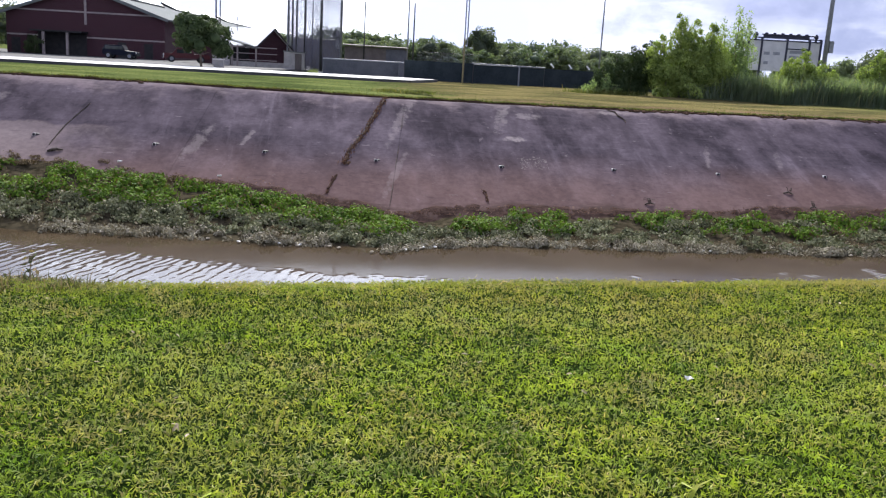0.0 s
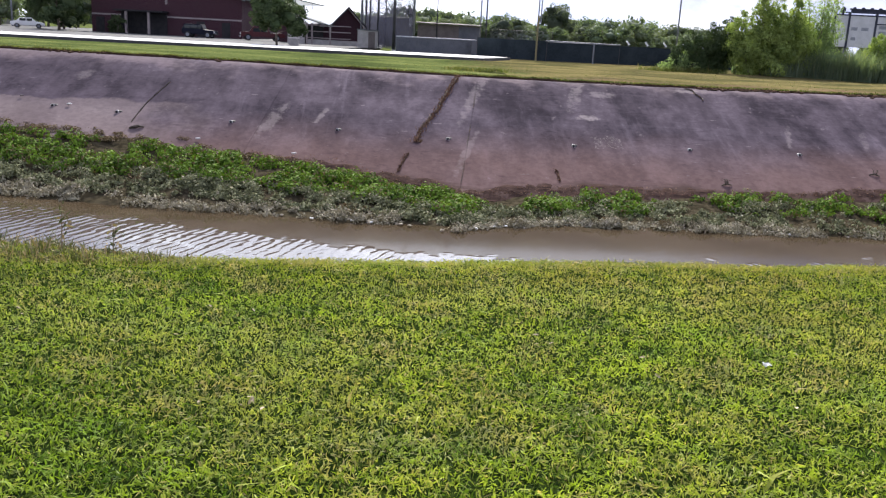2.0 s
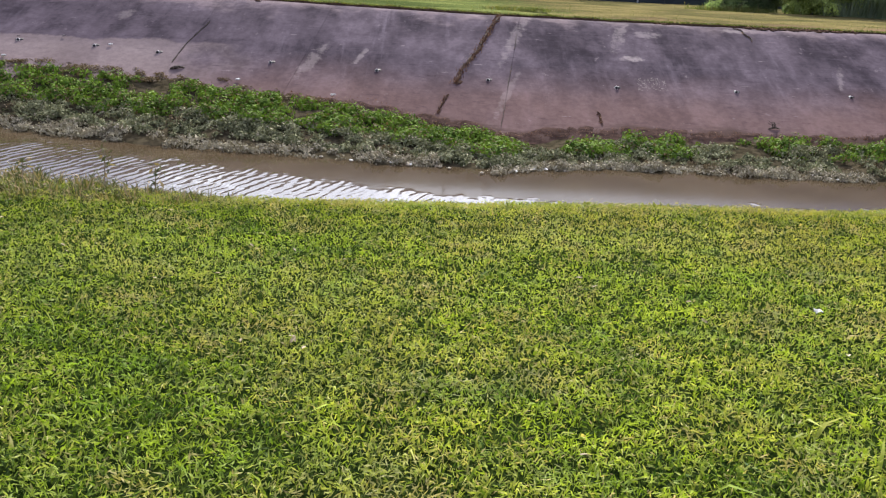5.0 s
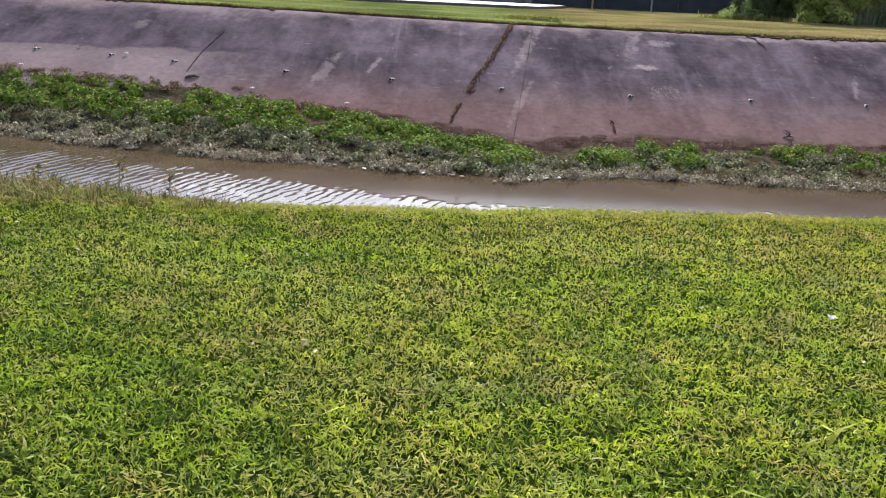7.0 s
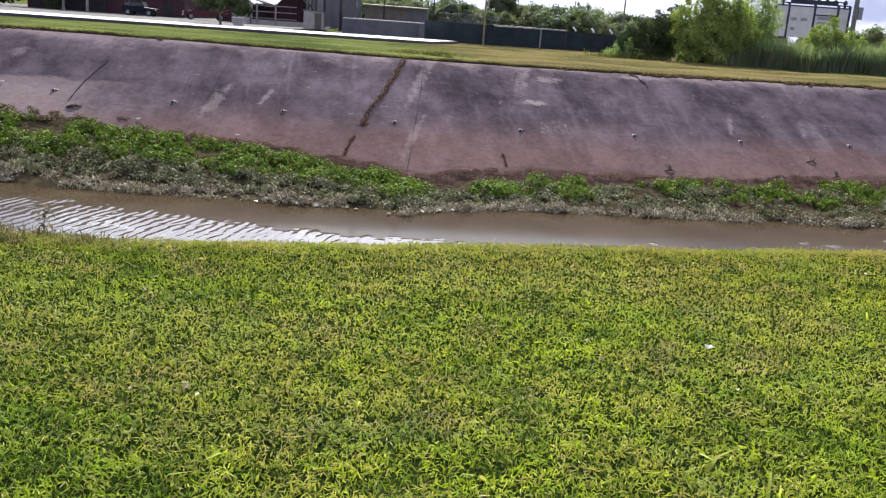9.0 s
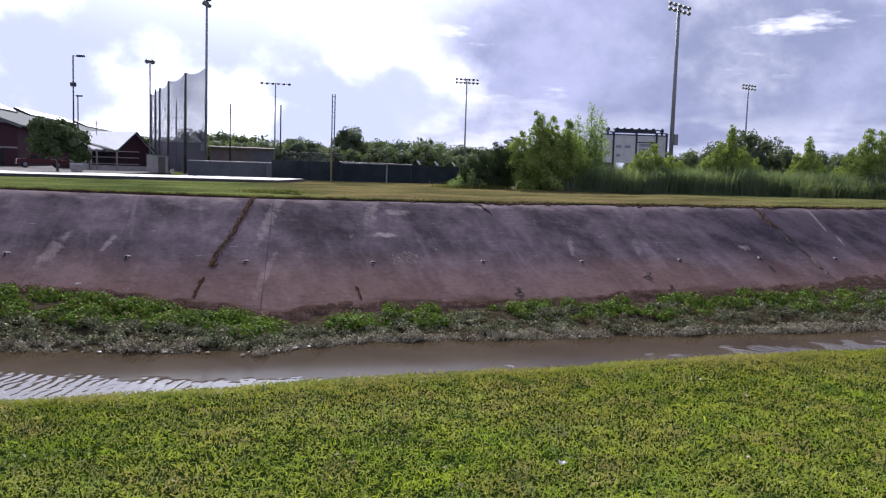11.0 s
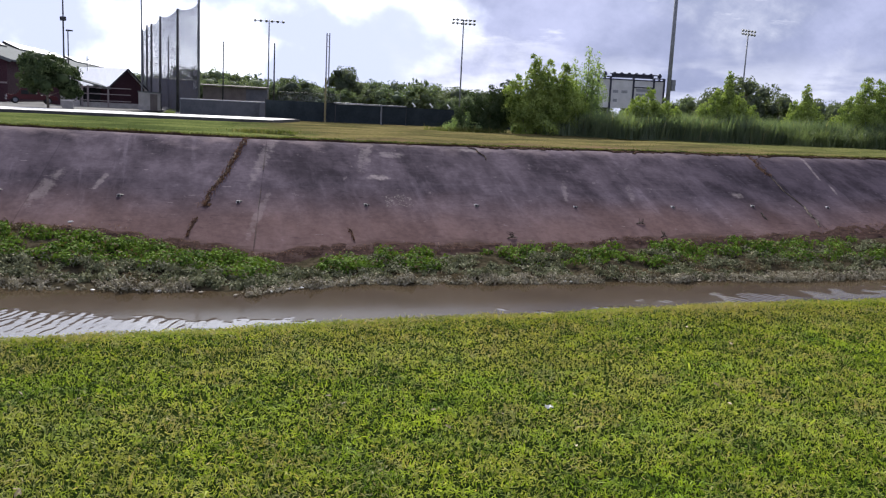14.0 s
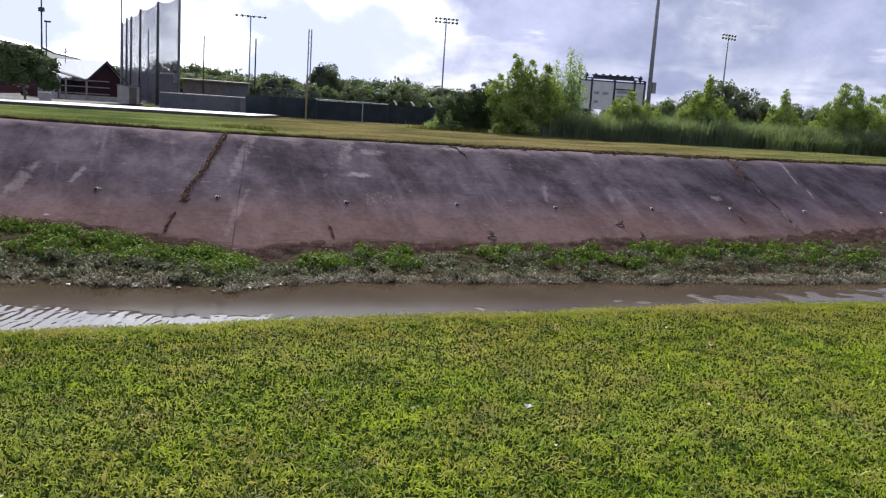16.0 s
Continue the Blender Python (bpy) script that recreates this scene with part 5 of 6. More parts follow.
# ---- brick hall ----
def brick_hall():
    root = thing("brick_hall", (-33.4, 128, -0.09), "large red brick hall with a low metal gable roof", "building")
    w, eave, peak, depth = 10.6, 5.45, 9.1, 140.0
    bm = bmesh.new()
    a = [bm.verts.new(c) for c in ((-w, 0, 0), (w, 0, 0), (w, 0, eave), (0, 0, peak), (-w, 0, eave))]
    b = [bm.verts.new((v.co.x, depth, v.co.z)) for v in a]
    bm.faces.new(a)
    bm.faces.new(b[::-1])
    for i in range(5):
        bm.faces.new((a[i], b[i], b[(i + 1) % 5], a[(i + 1) % 5]))
    part("wall", bm, M["brick"], root)
    for s in (-1, 1):
        bm = quad_sheet(bmesh.new(), [(0, -0.5, peak + 0.25), (s * (w + 0.6), -0.5, eave + 0.05), (s * (w + 0.6), depth, eave + 0.05), (0, depth, peak + 0.25)], 0.22)
        part("roof", bm, M["roof"], root, "pale grey metal roof")
        bm = quad_sheet(bmesh.new(), [(0, -0.62, peak + 0.27), (s * (w + 0.6), -0.62, eave + 0.07), (s * (w + 0.6), -0.5, eave + 0.07), (0, -0.5, peak + 0.27)], 0.42)
        part("fascia", bm, M["roof"], root)
    for y0, y1 in ((4, 30), (38, 78), (88, 128)):
        bm = quad_sheet(bmesh.new(), [(w * 0.05, y0, peak + 0.55), (w * 0.3, y0, peak - 0.6), (w * 0.3, y1, peak - 0.6), (w * 0.05, y1, peak + 0.55)], 0.35)
        part("roof_vent", bm, M["dark"], root, "dark edged ridge skylight")
        bm = quad_sheet(bmesh.new(), [(w * 0.06, y0 + 0.4, peak + 0.6), (w * 0.29, y0 + 0.4, peak - 0.5), (w * 0.29, y1 - 0.4, peak - 0.5), (w * 0.06, y1 - 0.4, peak + 0.6)], 0.06)
        part("skylight", bm, M["white_roof"], root)
    for z in (2.38, 5.75):
        x1 = w - 0.02 if z < eave else w * (peak - z) / (peak - eave) - 0.2
        part("band", box(bmesh.new(), -x1, x1, -0.05, 0.0, z, z + 0.22), M["cream"], root, "cream masonry band")
    part("pilaster", box(bmesh.new(), -0.16, 0.16, -0.09, 0.0, 4.2, 8.6), M["cream"], root, "cream masonry pilaster")
    # The porch's shade is a flat dark panel on the wall.
    part("entrance", box(bmesh.new(), -6.4, 0.1, -0.12, 0.0, 0.0, 3.0, 0.03), M["dark"], root, "flat dark panel for the shade of the entrance porch")
    part("canopy", box(bmesh.new(), -6.6, 0.3, -2.6, 0.0, 3.0, 3.25, 0.04), M["dark"], root, "dark entrance canopy")
    for x in (-4.9, -1.75):
        part("column", box(bmesh.new(), x - 0.16, x + 0.16, -2.4, -2.08, 0.0, 3.0, 0.02), M["cream"], root)
    for x in (-9.4, 4.8, 8.4):
        part("door", box(bmesh.new(), x - 0.6, x + 0.6, -0.06, 0.0, 0.0, 2.1, 0.02), M["dark"], root)
    root.rotation_euler = (0, 0, radians(-3.85))
    return root


brick_hall()
tree("shrub", (-39.8, 126.2, -0.09), 2.6, 2.6, "dark rounded shrub against the brick wall", M["oak"], 0.03, 12, 0.2, 3500, 3, "shrubs", 0.5)


def gable_house():
    root = thing("gable_house", (-7.5, 117, -0.09), "small red brick building with a white metal roof", "building")
    w, eave, ridge, depth = 2.75, 2.5, 4.75, 11.0
    bm = bmesh.new()
    a = [bm.verts.new(c) for c in ((-w, 0, 0), (w, 0, 0), (w, 0, eave), (0, 0, ridge), (-w, 0, eave))]
    b = [bm.verts.new((v.co.x, depth, v.co.z)) for v in a]
    bm.faces.new(a)
    bm.faces.new(b[::-1])
    for i in range(5):
        bm.faces.new((a[i], b[i], b[(i + 1) % 5], a[(i + 1) % 5]))
    part("wall", bm, M["brick"], root)
    for s in (-1, 1):
        e = w + 0.35
        ze = ridge + 0.16 - (ridge - eave) * e / w
        part("roof", quad_sheet(bmesh.new(), [(0, -0.4, ridge + 0.16), (s * e, -0.4, ze), (s * e, depth + 0.3, ze), (0, depth + 0.3, ridge + 0.16)], 0.12), M["white_roof"], root, "sunlit white metal roof")
        part("fascia", quad_sheet(bmesh.new(), [(0, -0.46, ridge + 0.17), (s * e, -0.46, ze + 0.01), (s * e, -0.4, ze + 0.01), (0, -0.4, ridge + 0.17)], 0.26), M["black_pole"], root)
    bm = tube(bmesh.new(), (-0.6, depth - 4.4, ridge - 0.3), (-0.6, depth - 4.4, ridge + 1.5), 0.05, n=6)
    tube(bm, (-1.0, depth - 4.4, ridge + 0.8), (-0.3, depth - 4.4, ridge + 1.15), 0.045, n=6)
    part("vent_pipe", bm, M["steel"], root)
    root.rotation_euler = (0, 0, radians(43))
    wing = thing("porch_wing", (-13.2, 114.5, -0.09), "grey block wing with a low lean-to roof and railed porch", "building")
    part("wall", box(bmesh.new(), -1.6, 0.6, 0, 3.0, 0, 2.7), M["grey_wall"], wing)
    part("roof", quad_sheet(bmesh.new(), [(-0.6, -0.3, 3.5), (4.1, -0.3, 2.35), (4.1, 2.4, 2.5), (-0.6, 3.2, 3.6)], 0.14), M["roof"], wing)
    part("roof", quad_sheet(bmesh.new(), [(-0.6, -0.3, 3.5), (-0.6, 3.2, 3.6), (-1.9, 3.2, 2.7), (-1.9, -0.3, 2.6)], 0.14), M["roof"], wing)
    # Dark sheet that stands in for the shade at the porch's back.
    part("recess", box(bmesh.new(), 0.62, 3.9, 1.6, 1.8, 0, 2.5), M["dark"], wing)
    for x in (0.85, 1.5, 3.8):
        part("post", box(bmesh.new(), x - 0.1, x + 0.1, -0.1, 0.1, 0, 2.6), M["cream"], wing)
    for z in (0.75, 1.55, 2.3):
        part("rail", box(bmesh.new(), 0.7, 6.4, -0.05, 0.05, z, z + 0.11), M["cream"], wing)
    part("low_wall", box(bmesh.new(), 0.8, 7.5, 0.1, 0.25, 0, 0.6), M["grey_wall"], wing)
    return root


gable_house()


def grey_shed():
    root = thing("storage_shed", (-4.4, 108, FAR_Z + 0.2), "pale grey block storage shed beside the netting", "shed")
    part("wall", box(bmesh.new(), -1.2, 1.2, 0, 2.2, 0, 2.1, 0.02), M["grey_wall"], root)
    part("roof", quad_sheet(bmesh.new(), [(-1.3, -0.1, 2.2), (1.3, -0.1, 2.12), (1.3, 2.3, 2.12), (-1.3, 2.3, 2.2)], 0.12), M["roof"], root)
    part("door", box(bmesh.new(), 0.1, 0.9, -0.03, 0, 0, 1.9), M["dull_wall"], root)
    return root


grey_shed()


def planter():
    root = thing("planter", (-11.6, 95, -0.06), "pale concrete block beside the tree", "planter")
    part("base", box(bmesh.new(), -0.5, 0.5, -0.4, 0.4, 0, 0.75, 0.04), M["grey_wall"], root)
    part("cap", box(bmesh.new(), -0.56, 0.56, -0.46, 0.46, 0.75, 0.85, 0.02), M["slab"], root)


planter()


# ---- beyond the hall's far corner ----
shade_tree = woodland_tree(8.4, 7.5, M["oak"], "dark broad shade tree beside the brick hall", 9000, -0.35, "shade_tree", "shade trees by the hall", 0.34, 0.14, 0.2, 0.6)
shade_tree.location = (-46.6, 123.5, -0.1)
c = copy_thing(shade_tree, pose(-50.6, 136, -0.1, 0, 0, 130))
c.scale = (0.9, 0.9, 0.85)
for x, y, s in ((-66, 150, 0.72), (-70.5, 157, 0.8), (-63, 162, 0.9), (-82, 185, 1.1), (-92, 190, 1.15), (-74, 188, 1.1), (-66, 185, 1.15), (-102, 195, 1.2), (-60, 178, 1.0)):
    c = copy_thing(KINDS[0 if s < 1 else 4], pose(x, y, FAR_Z, 0, 0, rng.uniform(0, 360)))
    c.scale = (s, s, s)


def far_house():
    root = thing("far_house", (-78.5, 165, FAR_Z), "grey house with a pale gable behind the trees", "house")
    bm = bmesh.new()
    a = [bm.verts.new(v_) for v_ in ((-4, 0, 0), (4, 0, 0), (4, 0, 4.6), (0, 0, 7.6), (-4, 0, 4.6))]
    b = [bm.verts.new((v_.co.x, 9, v_.co.z)) for v_ in a]
    bm.faces.new(a)
    bm.faces.new(b[::-1])
    for i in range(5):
        bm.faces.new((a[i], b[i], b[(i + 1) % 5], a[(i + 1) % 5]))
    part("wall", bm, M["grey_cloth"], root)
    for s_ in (-1, 1):
        part("roof", quad_sheet(bmesh.new(), [(0, -0.4, 7.8), (s_ * 4.5, -0.4, 4.4), (s_ * 4.5, 9.3, 4.4), (0, 9.3, 7.8)], 0.2), M["grey_wall"], root)
    for x in (-2.6, 0.0, 2.6):
        w_ = part("window", box(bmesh.new(), x - 0.5, x + 0.5, -0.04, 0, 1.2, 2.7), M["glass"], root)
        part("frame", box(bmesh.new(), x - 0.58, x + 0.58, -0.07, -0.04, 2.7, 2.82), M["board_white"], w_)
    part("porch_rail", box(bmesh.new(), -4.2, 4.2, -1.6, -1.5, 0.8, 0.95), M["board_white"], root)
    for x in (-4.1, -1.4, 1.4, 4.1):
        part("post", box(bmesh.new(), x - 0.07, x + 0.07, -1.6, -1.46, 0, 2.7), M["board_white"], root)


far_house()


# ---- vehicles ----
def wheel(parent, x, y, r):
    part_tyre = part("wheel", tube(bmesh.new(), (x, y - 0.12, r), (x, y + 0.12, r), r, n=20), M["tyre"], parent)
    part("rim", tube(bmesh.new(), (x, y - 0.135, r), (x, y - 0.05, r), r * 0.6, n=14), M["steel"], part_tyre)


def hull(outline, y0, y1, bevel=0.06):
    """A car body: its side outline (x, z), drawn across and rounded."""
    bm = bmesh.new()
    a = [bm.verts.new((x, y0, z)) for x, z in outline]
    b = [bm.verts.new((x, y1, z)) for x, z in outline]
    bm.faces.new(a)
    bm.faces.new(b[::-1])
    for i in range(len(a)):
        j = (i + 1) % len(a)
        bm.faces.new((a[i], a[j], b[j], b[i]))
    bmesh.ops.bevel(bm, geom=bm.edges[:], offset=bevel, segments=2, affect="EDGES")
    return bm


def suv():
    root = thing("parked_suv", (-26.8, 119, -0.09), "dark blue boxy off-road car parked by the hall", "car")
    part("body", hull([(-2.1, 0.45), (2.1, 0.45), (2.15, 0.95), (0.9, 1.05), (0.5, 1.15), (-2.1, 1.15)], -0.85, 0.85), M["car_dark"], root, smooth=False)
    part("cabin", hull([(-2.0, 1.1), (0.75, 1.1), (0.45, 1.72), (-1.9, 1.74)], -0.75, 0.75), M["car_dark"], root)
    for x0, x1 in ((-1.8, -1.0), (-0.9, -0.1), (0.0, 0.5)):
        part("window", box(bmesh.new(), x0, x1, -0.775, -0.74, 1.18, 1.6, 0.01), M["glass"], root)
    for x in (-1.35, 1.35):
        for y in (-0.78, 0.78):
            wheel(root, x, y, 0.4)
    part("spare_wheel", tube(bmesh.new(), (-2.12, 0, 0.95), (-2.34, 0, 0.95), 0.36, n=18), M["tyre"], root)
    part("headlight", box(bmesh.new(), 2.12, 2.17, -0.75, -0.5, 0.72, 0.9), M["lamp_glass"], root)
    part("bumper", box(bmesh.new(), 2.1, 2.3, -0.8, 0.8, 0.45, 0.62, 0.03), M["tyre"], root)
    root.rotation_euler = (0, 0, radians(-8))


suv()


def sedan():
    root = thing("parked_sedan", (-53.2, 129.5, -0.09), "white saloon car parked under the trees", "car")
    part("body", hull([(-2.2, 0.35), (2.2, 0.35), (2.2, 0.75), (1.2, 0.92), (-1.7, 0.95), (-2.2, 0.85)], -0.85, 0.85, 0.08), M["white"], root)
    part("cabin", hull([(-1.5, 0.9), (1.1, 0.9), (0.45, 1.42), (-0.95, 1.42)], -0.72, 0.72, 0.06), M["white"], root)
    for x0, x1 in ((-1.0, -0.2), (-0.1, 0.6)):
        part("window", box(bmesh.new(), x0, x1, -0.75, -0.71, 0.98, 1.32, 0.01), M["glass"], root)
    for x in (-1.35, 1.4):
        for y in (-0.78, 0.78):
            wheel(root, x, y, 0.33)
    root.rotation_euler = (0, 0, radians(20))


sedan()


def pickup():
    root = thing("parked_pickup", (-18.6, 119, -0.09), "dark red pickup truck parked behind the tree", "pickup truck")
    part("body", hull([(-2.9, 0.5), (2.8, 0.5), (2.85, 0.8), (2.7, 1.05), (-2.9, 1.1)], -0.95, 0.95), M["car_red"], root)
    part("cabin", hull([(-1.9, 1.05), (0.9, 1.05), (0.5, 1.78), (-1.3, 1.80)], -0.86, 0.86), M["car_red"], root)
    part("windscreen", quad_sheet(bmesh.new(), [(-1.86, -0.8, 1.17), (-1.86, 0.8, 1.17), (-1.40, 0.72, 1.74), (-1.40, -0.72, 1.74)], 0.02), M["glass"], root)
    for x0, x1 in ((-1.3, -0.4), (-0.3, 0.5)):
        part("window", box(bmesh.new(), x0, x1, -0.885, -0.85, 1.15, 1.62, 0.01), M["glass"], root)
    for x in (-1.95, 1.75):
        for y in (-0.86, 0.86):
            wheel(root, x, y, 0.42)
    part("grille", box(bmesh.new(), -2.95, -2.88, -0.6, 0.6, 0.66, 1.0, 0.01), M["chrome"], root)
    for y in (-0.78, 0.78):
        part("headlight", box(bmesh.new(), -2.95, -2.88, y - 0.14, y + 0.14, 0.76, 0.98, 0.01), M["lamp_glass"], root)
    part("bumper", box(bmesh.new(), -3.06, -2.9, -0.92, 0.92, 0.45, 0.62, 0.02), M["chrome"], root)
    root.rotation_euler = (0, 0, radians(14))


pickup()


# ---- ball field: poles, netting, fences, score board ----
def pole(name, x, y, h, r, mat, label, category="pole", group=""):
    root = thing(name, (x, y, FAR_Z), label, category, group)
    part("shaft", tube(bmesh.new(), (0, 0, 0), (0, 0, h), r, r * 0.7, 10), mat, root, smooth=True)
    part("base", tube(bmesh.new(), (0, 0, 0), (0, 0, 0.25), r * 1.7, r * 1.5, 10), M["grey_wall"], root)
    return root


def flood(x, y, h, r, lamps, width, rows, turn, label, mat):
    root = pole("floodlight_mast", x, y, h, r, mat, label, "floodlight", "field floodlights")
    for k in range(rows):
        z = h - 0.15 - 0.75 * k
        a = Vector((math.cos(turn), math.sin(turn), 0)) * width / 2
        part("crossarm", tube(bmesh.new(), -a + Vector((0, 0, z)), a + Vector((0, 0, z)), 0.07, n=6), mat, root)
        for j in range(lamps):
            u = -1 + 2 * j / (lamps - 1)
            c = a * u + Vector((0, 0, z + 0.05))
            bm = bmesh.new()
            tube(bm, c + Vector((0, 0.1, 0.22)), c + Vector((0, -0.32, -0.12)), 0.16, 0.30, 10)
            part("lamp", bm, M["steel"], root)
    return root


flood(16.1, 190, 18.6, 0.17, 6, 5.8, 1, 0.0, "tall floodlight mast far across the field", M["steel"])
flood(58.6, 190, 21.9, 0.19, 6, 4.9, 2, 0.0, "tall floodlight mast behind the outfield trees", M["steel"])
flood(124.8, 180, 23.4, 0.22, 5, 4.6, 2, 0.35, "tall floodlight mast behind the woodland", M["steel"])
big_mast = flood(67.3, 115, 26.4, 0.34, 5, 5.2, 2, 0.5, "thick tall floodlight mast beside the score board", M["steel"])
part("control_box", box(bmesh.new(), 0.30, 0.95, -0.25, 0.25, 6.2, 7.8, 0.03), M["steel"], big_mast, "grey switch box clamped to the mast")
near_mast = flood(1.15, 112, 21.6, 0.19, 4, 1.5, 2, 1.2, "tall floodlight mast beside the netting", M["steel"])
flood(-5.4, 112, 13.6, 0.12, 2, 0.7, 1, 0.5, "slim floodlight mast beside the netting", M["steel"])

for z, h in ((3.0, 1.1), (4.5, 0.7)):
    part("sign_plate", box(bmesh.new(), -0.62, -0.22, -0.3, -0.24, z, z + h, 0.01), M["board_white"], near_mast, "pale sign plate")


def street_lamp(x, y, h, arm, label):
    root = pole("street_lamp", x, y, h, 0.12, M["black_pole"], label, "street lamp", "car park lamps")
    part("arm", tube(bmesh.new(), (0, 0, h - 0.1), (arm, 0, h - 0.05), 0.05, n=6), M["black_pole"], root)
    part("lamp", box(bmesh.new(), arm - 0.5, arm + 0.5, -0.2, 0.2, h - 0.18, h + 0.06, 0.04), M["black_pole"], root)
    return root


pole("utility_pole", -59.8, 140, 9.0, 0.14, M["steel"], "grey utility pole beside the parked saloon")
lamp = street_lamp(-15.0, 120, 14.5, 0.9, "dark tall car park lamp with a side arm")
part("camera_box", box(bmesh.new(), -0.35, 0.35, -0.25, 0.25, 10.6, 11.1, 0.04), M["black_pole"], lamp)
street_lamp(-18.1, 150, 11.4, 0.2, "dark car park lamp behind the hall")

NET = [(-1.2, 104, 11.6), (-3.45, 118, 11.8), (-5.05, 132, 11.9), (-5.9, 138, 12.1), (-6.9, 146, 11.9), (-7.3, 154, 11.9)]
for x, y, h in NET:
    pole("net_pole", x, y, h, 0.19, M["black_pole"], "dark tall pole that carries safety netting", "pole", "net poles")
for x, y, h in [(-2.95, 140, 10.8), (5.05, 140, 10.6), (11.85, 130, 10.2)]:
    pole("net_pole", x, y, h, 0.13, M["black_pole"], "slim dark pole behind the field", "pole", "slim poles")


def net(a, b, za, zb, step=0.075):
    """Netting of crossed cords, sagging a little between two poles."""
    root = thing("safety_net", a, "fine dark safety netting hung between tall poles", "netting", "safety nets")
    d = Vector(b) - Vector(a)
    n = max(4, int(d.length / step))
    bm = bmesh.new()
    side = Vector((d.y, -d.x, 0)).normalized()

    def cord(p, q, along):
        w = along * 0.017
        bm.faces.new([bm.verts.new(c) for c in (p - w, p + w, q + w, q - w)])

    def top(u):
        return za + (zb - za) * u - 0.9 * 4 * u * (1 - u) * 0.5

    for i in range(n + 1):
        u = i / n
        cord(d * u + Vector((0, 0, 0.3)), d * u + Vector((0, 0, top(u))), d.normalized())
    rows = int(za / step)
    for j in range(rows + 1):
        for i in range(6):
            u, v_ = i / 6, (i + 1) / 6
            cord(d * u + Vector((0, 0, 0.3 + (top(u) - 0.3) * j / rows)), d * v_ + Vector((0, 0, 0.3 + (top(v_) - 0.3) * j / rows)), Vector((0, 0, 1)))
    part("mesh", bm, M["net"], root)
    return root


for (xa, ya, ha), (xb, yb, hb) in zip(NET, NET[1:]):
    net((xa, ya, FAR_Z), (xb, yb, FAR_Z), ha, hb)
net((-1.2, 104, FAR_Z), (1.15, 112, FAR_Z), 11.6, 13.2)


def fence(name, x0, x1, y0, y1, h, bays, cloth, label, rail=True, z=FAR_Z):
    root = thing(name, (x0, y0, z), label, "fence")
    dx, dy = (x1 - x0) / bays, (y1 - y0) / bays
    for i in range(bays + 1):
        part("post", tube(bmesh.new(), (dx * i, dy * i, 0), (dx * i, dy * i, h + 0.06), 0.045, n=8), M["steel"] if cloth != M["screen"] else M["black_pole"], root)
    for i in range(bays):
        bm = bmesh.new()
        a, b = Vector((dx * i, dy * i - 0.05, 0)), Vector((dx * (i + 1), dy * (i + 1) - 0.05, 0))
        cols = []
        for k in range(7):
            u = k / 6
            sag = 0.05 * math.sin(u * math.pi) * rng.uniform(0.3, 1.0)
            cols.append([bm.verts.new(a.lerp(b, u) + Vector((0, -sag * s, 0.04 + (h - 0.06) * s - (sag * 0.6 if s == 1 else 0)))) for s in (0, 0.5, 1)])
        for p, q in zip(cols, cols[1:]):
            for j in range(2):
                bm.faces.new((p[j], q[j], q[j + 1], p[j + 1]))
        part("screen", bm, cloth, root)
        if rail:
            part("rail", tube(bmesh.new(), (dx * i, dy * i, h), (dx * (i + 1), dy * (i + 1), h), 0.03, n=6), M["steel"], root)
    return root


fence("outfield_fence", 7.7, 14.9, 93.6, 93, 2.12, 3, M["screen"], "chain-link fence covered with black windscreen cloth", False)
gate = fence("outfield_gate", 14.95, 22.6, 92.8, 92.8, 2.0, 3, M["screen"], "fence gate with black cloth and a pale top pipe", True)
part("top_pipe", tube(bmesh.new(), (-0.2, -0.1, 2.12), (7.7, -0.1, 2.05), 0.055, n=8), M["steel"], gate, "pale galvanised top pipe")
part("gate_post", tube(bmesh.new(), (4.9, -0.2, 0), (4.9, -0.2, 2.1), 0.09, n=8), M["steel"], gate, "pale galvanised post")
fence("outfield_fence", 22.7, 62, 93, 97, 2.0, 13, M["screen"], "chain-link fence covered with black windscreen cloth", False)
low_fence = fence("field_fence", -0.9, 8.4, 104, 103.4, 1.75, 4, M["grey_cloth"], "low fence with grey cloth and a pale top rail")
part("cap_rail", tube(bmesh.new(), (0, -0.05, 1.78), (9.3, -0.65, 1.78), 0.055, n=8), M["board_white"], low_fence, "pale padded cap rail")
wall = thing("dugout", (6.9, 140, FAR_Z), "long dull brown dugout wall behind the field", "dugout")
part("wall", box(bmesh.new(), -4.8, 4.8, 0, 3.0, 0, 3.8), M["dull_wall"], wall)
part("roof", quad_sheet(bmesh.new(), [(-5.1, -0.5, 4.0), (5.1, -0.5, 3.95), (5.1, 3.3, 4.1), (-5.1, 3.3, 4.15)], 0.12), M["dull_wall"], wall)
wall2 = thing("dugout", (-4.0, 150, FAR_Z), "long dull brown dugout wall behind the netting", "dugout")
part("wall", box(bmesh.new(), -2.4, 5.4, 0, 3.0, 0, 4.6), M["dull_wall"], wall2)
part("roof", quad_sheet(bmesh.new(), [(-2.7, -0.5, 4.75), (5.7, -0.5, 4.75), (5.7, 3.3, 4.9), (-2.7, 3.3, 4.9)], 0.12), M["dull_wall"], wall2)
part("end_wall", box(bmesh.new(), 1.6, 4.85, -0.12, -0.02, 0, 3.6), M["grey_cloth"], wall, "paler block end wall")
boxx = thing("electric_cabinet", (8.1, 102.6, FAR_Z), "small grey cabinet at the end of the low fence", "cabinet")
